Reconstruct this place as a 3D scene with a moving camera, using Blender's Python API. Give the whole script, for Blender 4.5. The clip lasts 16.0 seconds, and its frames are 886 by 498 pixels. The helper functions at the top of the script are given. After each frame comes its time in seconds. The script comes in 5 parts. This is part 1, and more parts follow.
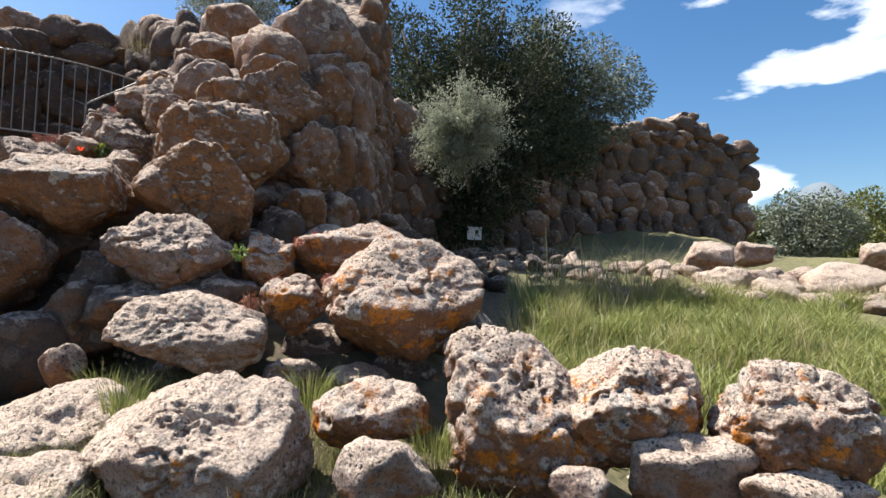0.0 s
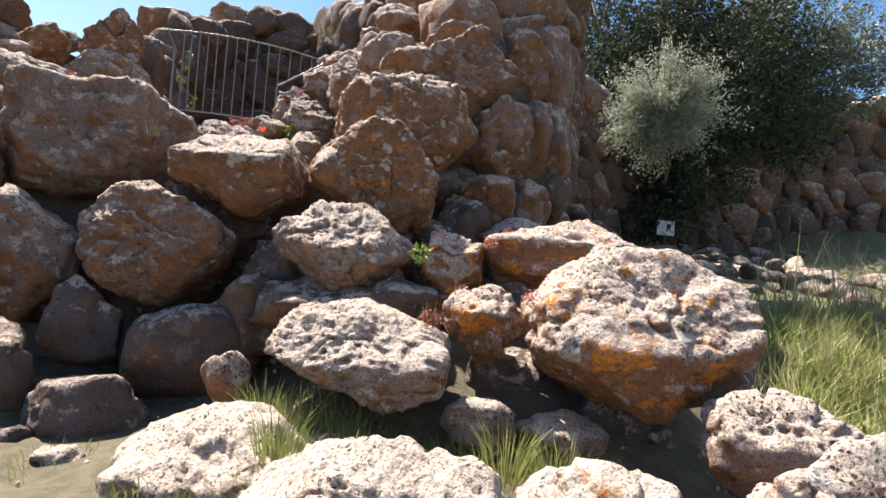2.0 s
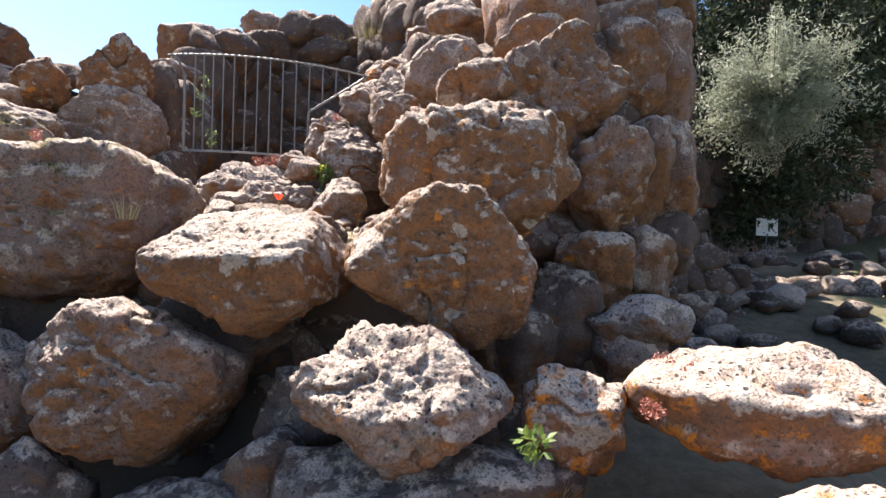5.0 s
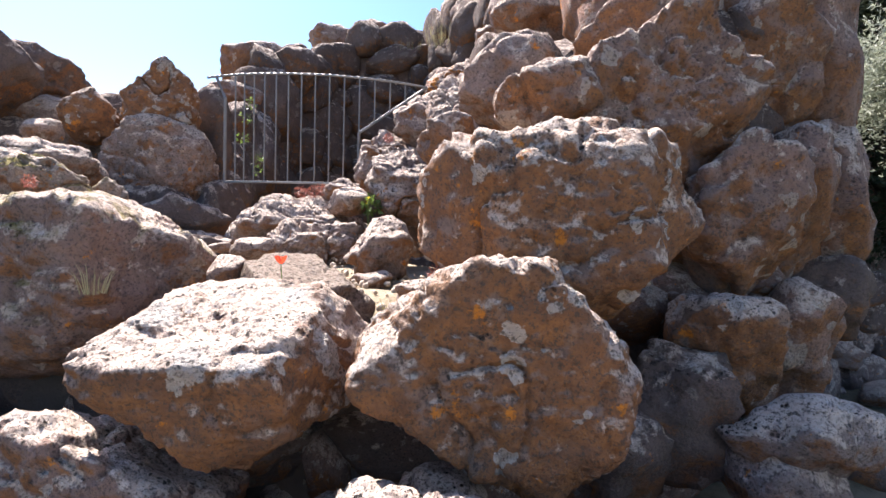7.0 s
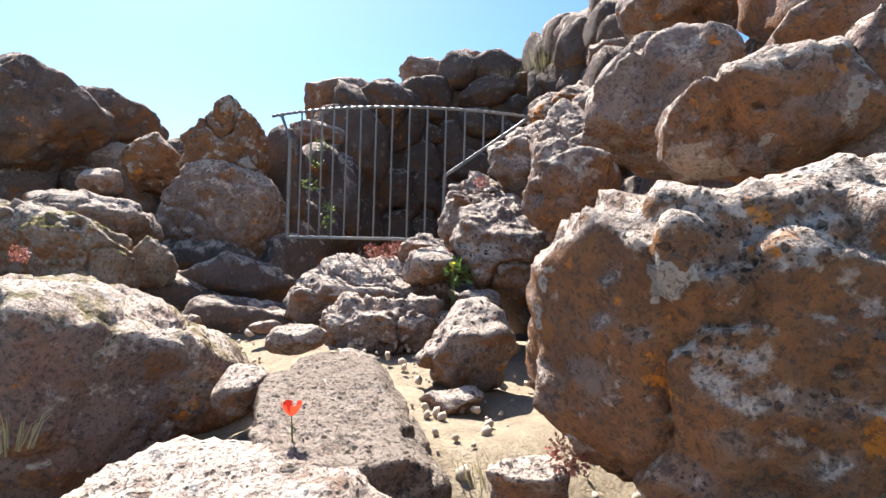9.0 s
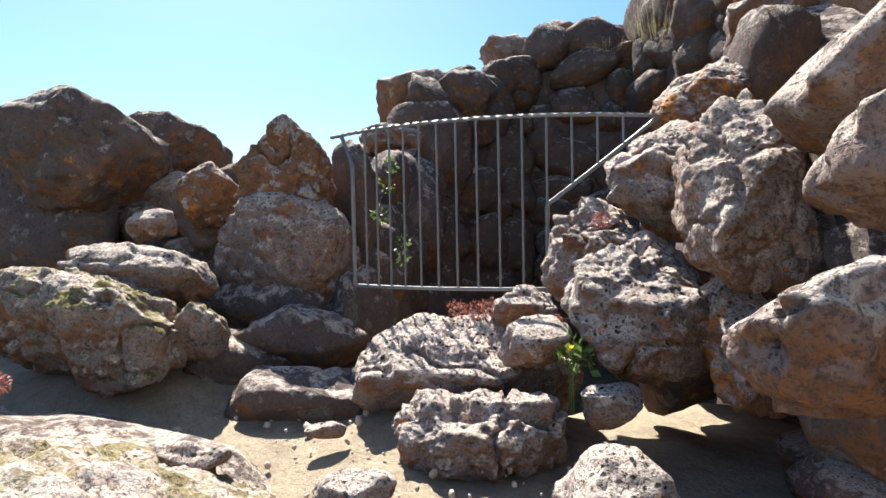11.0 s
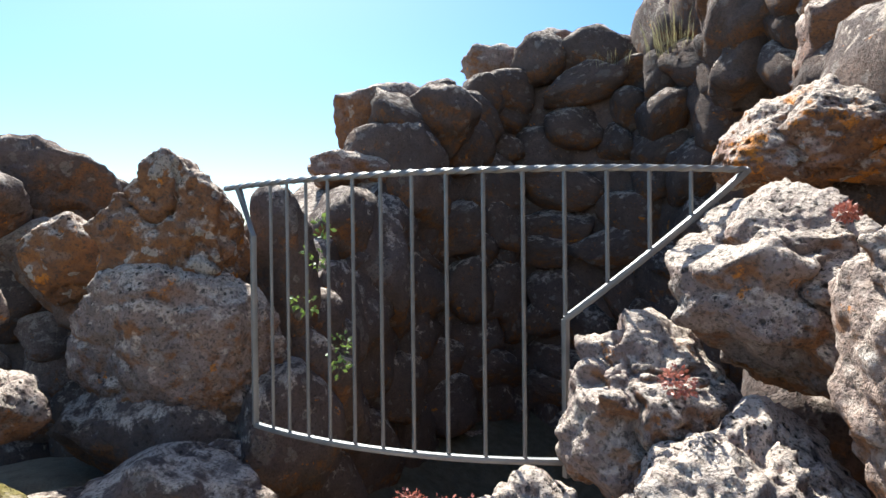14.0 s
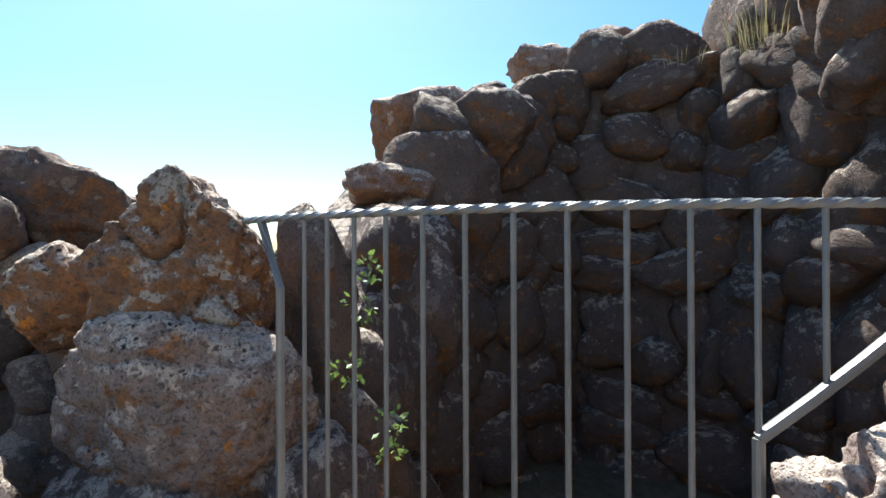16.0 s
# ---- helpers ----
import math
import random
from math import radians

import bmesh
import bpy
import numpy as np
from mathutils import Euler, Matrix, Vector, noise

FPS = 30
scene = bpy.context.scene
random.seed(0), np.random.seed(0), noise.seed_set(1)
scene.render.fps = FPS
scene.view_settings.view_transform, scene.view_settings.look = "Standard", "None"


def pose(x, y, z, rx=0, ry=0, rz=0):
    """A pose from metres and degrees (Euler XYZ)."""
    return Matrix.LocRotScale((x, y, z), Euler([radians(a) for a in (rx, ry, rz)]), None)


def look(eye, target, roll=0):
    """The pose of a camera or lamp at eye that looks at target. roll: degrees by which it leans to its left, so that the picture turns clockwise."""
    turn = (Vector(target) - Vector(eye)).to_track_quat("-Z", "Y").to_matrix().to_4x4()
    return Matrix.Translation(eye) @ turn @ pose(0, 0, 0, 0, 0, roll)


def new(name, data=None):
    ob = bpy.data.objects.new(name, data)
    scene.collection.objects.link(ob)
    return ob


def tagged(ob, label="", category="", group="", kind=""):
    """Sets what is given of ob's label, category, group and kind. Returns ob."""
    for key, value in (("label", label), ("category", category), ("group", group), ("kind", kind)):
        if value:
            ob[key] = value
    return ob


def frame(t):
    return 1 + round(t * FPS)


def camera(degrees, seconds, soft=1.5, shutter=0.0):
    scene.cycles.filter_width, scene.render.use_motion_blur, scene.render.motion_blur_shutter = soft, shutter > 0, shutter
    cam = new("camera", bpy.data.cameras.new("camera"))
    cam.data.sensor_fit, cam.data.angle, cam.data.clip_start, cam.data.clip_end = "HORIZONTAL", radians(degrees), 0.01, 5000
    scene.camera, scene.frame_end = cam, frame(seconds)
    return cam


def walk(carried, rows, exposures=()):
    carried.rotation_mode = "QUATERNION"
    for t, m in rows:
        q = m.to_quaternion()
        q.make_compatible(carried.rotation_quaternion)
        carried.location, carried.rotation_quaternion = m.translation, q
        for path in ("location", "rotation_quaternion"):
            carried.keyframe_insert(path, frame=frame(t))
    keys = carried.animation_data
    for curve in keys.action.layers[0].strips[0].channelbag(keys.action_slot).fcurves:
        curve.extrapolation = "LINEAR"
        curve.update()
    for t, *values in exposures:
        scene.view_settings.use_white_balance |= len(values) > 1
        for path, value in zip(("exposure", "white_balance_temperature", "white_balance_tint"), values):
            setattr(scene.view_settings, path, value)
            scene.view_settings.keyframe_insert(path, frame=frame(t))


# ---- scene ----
cam = camera(78.3, 16.0)
PATH = [
    (0, (0.502, -0.217, 1.286), (0.29, 1.77, 1.357), 2.2),
    (0.5, (0.383, -0.038, 1.262), (0.026, 1.93, 1.318), 3.0),
    (1, (0.281, 0.172, 1.234), (-0.22, 2.108, 1.273), 4.0),
    (1.5, (0.139, 0.421, 1.328), (-0.5, 2.317, 1.328), 5.4),
    (2, (-0.017, 0.678, 1.414), (-0.802, 2.517, 1.396), 5.3),
    (2.5, (-0.161, 0.886, 1.463), (-1.06, 2.673, 1.43), 4.3),
    (3, (-0.359, 1.112, 1.518), (-1.297, 2.877, 1.475), 3.9),
    (3.5, (-0.6, 1.342, 1.677), (-1.503, 3.126, 1.625), 3.4),
    (4, (-0.747, 1.525, 1.858), (-1.644, 3.311, 1.8), 3.1),
    (4.2, (-0.78, 1.601, 1.881), (-1.683, 3.385, 1.839), 3.0),
    (6.3, (-0.908, 2.262, 2.355), (-2.024, 3.915, 2.204), 1.3),
    (6.5, (-0.964, 2.366, 2.351), (-2.11, 3.999, 2.218), 1.1),
    (7, (-1.17, 2.709, 2.358), (-2.4, 4.285, 2.283), 1.4),
    (7.5, (-1.387, 2.967, 2.451), (-2.665, 4.504, 2.427), 1.8),
    (8, (-1.542, 3.164, 2.545), (-2.868, 4.661, 2.559), 2.1),
    (8.5, (-1.705, 3.325, 2.583), (-3.085, 4.771, 2.618), 1.9),
    (9, (-1.894, 3.487, 2.597), (-3.381, 4.824, 2.634), 1.6),
    (9.5, (-2.071, 3.632, 2.755), (-3.676, 4.825, 2.717), 0.8),
    (9.7, (-2.119, 3.679, 2.83), (-3.755, 4.828, 2.776), 0.1),
    (11.8, (-2.897, 4.191, 3.188), (-4.584, 5.264, 3.138), -1.0),
    (12, (-2.957, 4.237, 3.251), (-4.641, 5.315, 3.203), -0.8),
    (12.5, (-3.063, 4.311, 3.348), (-4.734, 5.409, 3.307), -1.2),
    (13, (-3.193, 4.446, 3.388), (-4.852, 5.563, 3.357), -1.6),
    (13.5, (-3.372, 4.606, 3.395), (-5.02, 5.739, 3.378), -1.1),
    (14, (-3.558, 4.766, 3.434), (-5.208, 5.897, 3.417), -0.6),
    (14.5, (-3.729, 4.85, 3.504), (-5.381, 5.977, 3.476), -0.3),
    (15, (-3.893, 4.896, 3.554), (-5.56, 6.0, 3.528), -0.3),
    (15.5, (-4.049, 4.929, 3.568), (-5.738, 6.001, 3.563), -0.4),
    (16, (-4.167, 4.935, 3.578), (-5.867, 5.988, 3.586), -0.2),
]
EXPOSURES = [(0.0, 1.2, 6450, 9), (1.5, 1.5, 6550, 11), (4.0, 1.75, 6550, 11), (7.0, 1.97, 6200, 16), (9.0, 1.72, 6100, 9), (12.0, 1.57, 5980, 5), (16.0, 1.66, 5850, 1)]
walk(cam, [(t, look(eye, target, roll)) for t, eye, target, roll in PATH], EXPOSURES)

# world and sun
SUN_TO = Vector((-0.979, 0.204, 0)).normalized()
SUN_ELEV = radians(56)
world = bpy.data.worlds.new("sky")
scene.world = world
world.use_nodes = True
wn, wl = world.node_tree.nodes, world.node_tree.links
wn.clear()
sky = wn.new("ShaderNodeTexSky")
sky.sky_type = "NISHITA"
sky.sun_disc = False
sky.sun_elevation = SUN_ELEV
sky.sun_rotation = math.atan2(SUN_TO.x, SUN_TO.y)
sky.air_density, sky.dust_density, sky.ozone_density = 1.0, 1.1, 1.8
geo = wn.new("ShaderNodeTexCoord")
squash = wn.new("ShaderNodeMapping")
squash.inputs["Scale"].default_value = (2.2, 2.2, 6.5)
squash.inputs["Location"].default_value = (0.35, 0.1, 0.2)
cloud = wn.new("ShaderNodeTexNoise")
cloud.inputs["Scale"].default_value = 1.5
cloud.inputs["Detail"].default_value = 7
cloud.inputs["Roughness"].default_value = 0.52
cover = wn.new("ShaderNodeMapRange")
cover.inputs["From Min"].default_value, cover.inputs["From Max"].default_value = 0.57, 0.65
split = wn.new("ShaderNodeSeparateXYZ")
side = wn.new("ShaderNodeMapRange")
side.inputs["From Min"].default_value, side.inputs["From Max"].default_value = -0.05, 0.35
gate_mul = wn.new("ShaderNodeMath")
gate_mul.operation = "MULTIPLY"
blend = wn.new("ShaderNodeMixRGB")
blend.inputs[2].default_value = (12.0, 12.2, 12.6, 1)
back = wn.new("ShaderNodeBackground")
back.inputs["Strength"].default_value = 0.072
wout = wn.new("ShaderNodeOutputWorld")
wl.new(geo.outputs["Generated"], squash.inputs["Vector"])
wl.new(squash.outputs["Vector"], cloud.inputs["Vector"])
wl.new(cloud.outputs["Fac"], cover.inputs["Value"])
wl.new(geo.outputs["Generated"], split.inputs["Vector"])
wl.new(split.outputs["X"], side.inputs["Value"])
wl.new(cover.outputs["Result"], gate_mul.inputs[0])
wl.new(side.outputs["Result"], gate_mul.inputs[1])
wl.new(gate_mul.outputs["Value"], blend.inputs[0])
rich = wn.new("ShaderNodeHueSaturation")
rich.inputs["Saturation"].default_value = 1.3
wl.new(sky.outputs["Color"], rich.inputs["Color"])
wl.new(rich.outputs["Color"], blend.inputs[1])
wl.new(blend.outputs["Color"], back.inputs["Color"])
wl.new(back.outputs["Background"], wout.inputs["Surface"])
sun = new("sun", bpy.data.lights.new("sun", "SUN"))
sun.data.energy, sun.data.angle, sun.data.color = 5.0, radians(0.53), (1.0, 0.94, 0.85)
sun.matrix_world = look(SUN_TO * 20 * math.cos(SUN_ELEV) + Vector((0, 0, 20 * math.sin(SUN_ELEV))), (0, 0, 0))


# materials
def nodes_of(name):
    m = bpy.data.materials.new(name)
    m.use_nodes = True
    n = m.node_tree.nodes
    return m, n, m.node_tree.links, n["Principled BSDF"]


def socket_noise(n, l, vec, scale, detail=4.0, rough=0.6):
    x = n.new("ShaderNodeTexNoise")
    x.inputs["Scale"].default_value, x.inputs["Detail"].default_value, x.inputs["Roughness"].default_value = scale, detail, rough
    l.new(vec, x.inputs["Vector"])
    return x.outputs["Fac"]


def ramp(n, l, value, lo, hi, a=0.0, b=1.0):
    x = n.new("ShaderNodeMapRange")
    for key, v in (("From Min", lo), ("From Max", hi), ("To Min", a), ("To Max", b)):
        x.inputs[key].default_value = v
    l.new(value, x.inputs["Value"])
    return x.outputs["Result"]


def calc(n, l, op, a, b):
    x = n.new("ShaderNodeMath")
    x.operation = op
    for i, v in enumerate((a, b)):
        if isinstance(v, (int, float)):
            x.inputs[i].default_value = v
        else:
            l.new(v, x.inputs[i])
    return x.outputs["Value"]


def mix(n, l, fac, a, b, kind="MIX"):
    x = n.new("ShaderNodeMixRGB")
    x.blend_type = kind
    for i, v in enumerate((fac, a, b)):
        if isinstance(v, (int, float)):
            x.inputs[i].default_value = v
        elif isinstance(v, tuple):
            x.inputs[i].default_value = (*v, 1)
        else:
            l.new(v, x.inputs[i])
    return x.outputs["Color"]


def basalt(name, base, warm, pale, orange, moss=0.0, pits=1.0, vivid=0.0, film=0.0):
    """Weathered vesicular basalt: pitted grain, pale and orange lichen crusts, dark stains."""
    m, n, l, bsdf = nodes_of(name)
    co = n.new("ShaderNodeTexCoord").outputs["Object"]
    info = n.new("ShaderNodeObjectInfo").outputs["Random"]
    shift = n.new("ShaderNodeVectorMath")
    shift.operation = "ADD"
    lift = n.new("ShaderNodeCombineXYZ")
    for i in range(3):
        l.new(calc(n, l, "MULTIPLY", info, (37.0, 91.0, 53.0)[i]), lift.inputs[i])
    l.new(co, shift.inputs[0])
    l.new(lift.outputs[0], shift.inputs[1])
    v = shift.outputs[0]
    sep = n.new("ShaderNodeSeparateXYZ")
    l.new(n.new("ShaderNodeNewGeometry").outputs["Normal"], sep.inputs[0])
    up = sep.outputs["Z"]
    big = socket_noise(n, l, v, 2.2, 5, 0.6)
    mid = socket_noise(n, l, v, 7.0, 6, 0.65)
    fine = socket_noise(n, l, v, 45.0, 5, 0.7)
    spots = socket_noise(n, l, v, 13.0, 3, 0.5)
    col = mix(n, l, ramp(n, l, big, 0.38, 0.62), base, warm)
    col = mix(n, l, ramp(n, l, mid, 0.35, 0.7, 0.0, 0.55), col, tuple(c * 0.5 for c in base))
    # orange lichen film, mostly on steep faces
    steep = ramp(n, l, up, 0.5, -0.35, -0.05, 0.24)
    ofac = ramp(n, l, calc(n, l, "ADD", socket_noise(n, l, v, 4.6, 7, 0.70), steep), 0.74 - orange * 0.22 - film, 0.84 - orange * 0.22 - film, 0.0, 0.85)
    ocol = mix(n, l, ramp(n, l, spots, 0.35, 0.65), (0.27, 0.122, 0.048), (0.175, 0.09, 0.052))
    col = mix(n, l, ofac, col, ocol)
    # pale grey crusts, weighted to upward faces with sunlit brightness in their colour
    topness = ramp(n, l, up, -0.2, 0.75, -0.04, 0.22)
    pfac = ramp(n, l, calc(n, l, "ADD", socket_noise(n, l, v, 9.0, 8, 0.68), topness), 0.74 - pale * 0.2, 0.84 - pale * 0.2, 0.0, 0.85)
    pcol = mix(n, l, ramp(n, l, fine, 0.35, 0.65), (0.64, 0.53, 0.44), (0.42, 0.335, 0.285))
    col = mix(n, l, pfac, col, pcol)
    # bright crustose patches
    bright = ramp(n, l, socket_noise(n, l, v, 6.0, 6, 0.68), 0.66 - orange * 0.08 - vivid, 0.70 - orange * 0.08 - vivid, 0.0, 0.9)
    bright = calc(n, l, "MULTIPLY", bright, ramp(n, l, up, 0.85, 0.35, 0.12, 1.0))
    col = mix(n, l, bright, col, (0.55, 0.20, 0.03))
    # crisp lichen rosettes
    rose = n.new("ShaderNodeTexVoronoi")
    rose.inputs["Scale"].default_value = 8.5
    bend = n.new("ShaderNodeVectorMath")
    bend.operation = "MULTIPLY_ADD"
    curl = n.new("ShaderNodeTexNoise")
    curl.inputs["Scale"].default_value, curl.inputs["Detail"].default_value = 14.0, 4.0
    l.new(v, curl.inputs["Vector"])
    l.new(curl.outputs["Color"], bend.inputs[0])
    bend.inputs[1].default_value = (0.13, 0.13, 0.13)
    l.new(v, bend.inputs[2])
    l.new(bend.outputs[0], rose.inputs["Vector"])
    chosen = n.new("ShaderNodeSeparateXYZ")
    l.new(rose.outputs["Color"], chosen.inputs[0])
    reach = ramp(n, l, chosen.outputs["X"], 0.45, 1.0, 0.0, 0.42)
    # broad grey crusts, each with a crisp edge
    wide = n.new("ShaderNodeTexVoronoi")
    wide.inputs["Scale"].default_value = 3.6
    l.new(bend.outputs[0], wide.inputs["Vector"])
    pick = n.new("ShaderNodeSeparateXYZ")
    l.new(wide.outputs["Color"], pick.inputs[0])
    span = ramp(n, l, pick.outputs["Y"], 0.5, 1.0, 0.0, 0.40)
    ragged = calc(n, l, "MULTIPLY", calc(n, l, "SUBTRACT", mid, 0.5), 0.7)
    sheet = ramp(n, l, calc(n, l, "ADD", calc(n, l, "SUBTRACT", span, wide.outputs["Distance"]), ragged), 0.0, 0.03, 0.0, 0.85 * min(1.0, orange + 0.1))
    col = mix(n, l, sheet, col, mix(n, l, ramp(n, l, fine, 0.4, 0.6), (0.46, 0.42, 0.38), (0.33, 0.30, 0.275)))
    disc = ramp(n, l, calc(n, l, "SUBTRACT", reach, rose.outputs["Distance"]), 0.0, 0.035, 0.0, 0.8 * min(1.0, orange + 0.15))
    col = mix(n, l, disc, col, mix(n, l, ramp(n, l, fine, 0.4, 0.6), (0.50, 0.46, 0.42), (0.36, 0.33, 0.31)))
    dark = ramp(n, l, socket_noise(n, l, v, 22.0, 6, 0.75), 0.56, 0.66, 0.0, 0.75)
    col = mix(n, l, dark, col, (0.06, 0.052, 0.05))
    speck = ramp(n, l, socket_noise(n, l, v, 70.0, 4, 0.7), 0.53, 0.61, 0.0, 0.7)
    col = mix(n, l, speck, col, (0.085, 0.07, 0.06))
    if moss:
        mfac = ramp(n, l, socket_noise(n, l, v, 4.0, 6, 0.7), 0.46, 0.56, 0.0, moss)
        mfac = calc(n, l, "MULTIPLY", mfac, ramp(n, l, up, 0.15, 0.6))
        col = mix(n, l, mfac, col, (0.14, 0.115, 0.018))
    col = mix(n, l, ramp(n, l, fine, 0.35, 0.65, 0.0, 0.85), col, (0.62, 0.6, 0.57), "OVERLAY")
    # vesicles: hollows in the bump, with their inner shade painted near-black
    warp = n.new("ShaderNodeVectorMath")
    warp.operation = "MULTIPLY_ADD"
    tint = n.new("ShaderNodeTexNoise")
    tint.inputs["Scale"].default_value = 9.0
    l.new(v, tint.inputs["Vector"])
    l.new(tint.outputs["Color"], warp.inputs[0])
    warp.inputs[1].default_value = (0.07, 0.07, 0.07)
    l.new(v, warp.inputs[2])
    hole = n.new("ShaderNodeTexVoronoi")
    hole.inputs["Scale"].default_value = 30.0
    l.new(warp.outputs[0], hole.inputs["Vector"])
    pit = ramp(n, l, calc(n, l, "ADD", hole.outputs["Distance"], calc(n, l, "MULTIPLY", calc(n, l, "SUBTRACT", fine, 0.5), 0.5)), 0.16, 0.27)
    where = ramp(n, l, socket_noise(n, l, v, 3.6, 4, 0.6), 0.40, 0.54)
    tiny = n.new("ShaderNodeTexVoronoi")
    tiny.inputs["Scale"].default_value = 75.0
    l.new(warp.outputs[0], tiny.inputs["Vector"])
    pit = calc(n, l, "MINIMUM", pit, ramp(n, l, tiny.outputs["Distance"], 0.14, 0.26, 0.35, 1.0))
    where = calc(n, l, "MULTIPLY", where, ramp(n, l, up, -0.1, 0.5, 0.15, 1.0))
    pit = calc(n, l, "MAXIMUM", pit, calc(n, l, "SUBTRACT", 1.0, where))
    col = mix(n, l, calc(n, l, "MULTIPLY", calc(n, l, "SUBTRACT", 1.0, pit), 0.8 * pits), col, (0.03, 0.025, 0.022))
    height = calc(n, l, "ADD", calc(n, l, "MULTIPLY", fine, 0.35), calc(n, l, "ADD", calc(n, l, "MULTIPLY", mid, 0.9), calc(n, l, "MULTIPLY", pit, 0.55 * pits)))
    bump = n.new("ShaderNodeBump")
    bump.inputs["Strength"].default_value, bump.inputs["Distance"].default_value = 1.0, 0.06
    l.new(height, bump.inputs["Height"])
    l.new(bump.outputs["Normal"], bsdf.inputs["Normal"])
    l.new(col, bsdf.inputs["Base Color"])
    bsdf.inputs["Roughness"].default_value = 0.93
    bsdf.inputs["Specular IOR Level"].default_value = 0.1
    return m


ROCK = {
    "pale": basalt("pale_basalt", (0.33, 0.25, 0.21), (0.38, 0.27, 0.22), 1.0, 0.25),
    "lichen": basalt("lichened_basalt", (0.29, 0.21, 0.18), (0.34, 0.22, 0.18), 1.0, 0.8, 0.0, 1.1, 0.04, 0.0),
    "orange": basalt("orange_basalt", (0.24, 0.175, 0.155), (0.28, 0.175, 0.14), 0.80, 0.5, 0.0, 1.0, -0.02, 0.0),
    "rust": basalt("rusty_basalt", (0.24, 0.175, 0.15), (0.28, 0.165, 0.105), 0.78, 0.84, 0.0, 1.1, -0.02, 0.03),
    "grey": basalt("grey_basalt", (0.27, 0.215, 0.195), (0.29, 0.205, 0.175), 0.85, 0.2, 0.0, 1.2),
    # darker copy of the basalt, with shade put into its colour
    "dark": basalt("shade_darkened_basalt", (0.135, 0.105, 0.095), (0.165, 0.115, 0.095), 0.36, 0.14, 0.0, 0.8),
    "ridge": basalt("moss_ridged_basalt", (0.24, 0.175, 0.155), (0.28, 0.175, 0.14), 0.8, 0.4, 0.7, 1.0, -0.02, -0.03),
    "moss": basalt("mossy_basalt", (0.27, 0.22, 0.18), (0.30, 0.22, 0.17), 0.8, 0.3, 0.85),
}


def plain(name, a, b, scale, rough=0.8, bump_by=0.0, through_light=0.0, metal=0.0):
    """Two tones by noise, varied from island to island."""
    m, n, l, bsdf = nodes_of(name)
    co = n.new("ShaderNodeTexCoord").outputs["Object"]
    x = socket_noise(n, l, co, scale, 5, 0.65)
    isle = n.new("ShaderNodeNewGeometry").outputs["Random Per Island"]
    f = calc(n, l, "MULTIPLY_ADD", ramp(n, l, x, 0.3, 0.7), 0.6)
    f.node.inputs[2].default_value = 0.0
    f = calc(n, l, "ADD", f, calc(n, l, "MULTIPLY", isle, 0.4))
    col = mix(n, l, f, a, b)
    l.new(col, bsdf.inputs["Base Color"])
    bsdf.inputs["Roughness"].default_value, bsdf.inputs["Metallic"].default_value = rough, metal
    if bump_by:
        bump = n.new("ShaderNodeBump")
        bump.inputs["Strength"].default_value, bump.inputs["Distance"].default_value = 0.8, bump_by
        l.new(socket_noise(n, l, co, scale * 4, 6, 0.7), bump.inputs["Height"])
        l.new(bump.outputs["Normal"], bsdf.inputs["Normal"])
    if through_light:
        t = n.new("ShaderNodeBsdfTranslucent")
        l.new(col, t.inputs["Color"])
        s = n.new("ShaderNodeMixShader")
        s.inputs[0].default_value = through_light
        l.new(bsdf.outputs[0], s.inputs[1])
        l.new(t.outputs[0], s.inputs[2])
        l.new(s.outputs[0], n["Material Output"].inputs["Surface"])
    return m




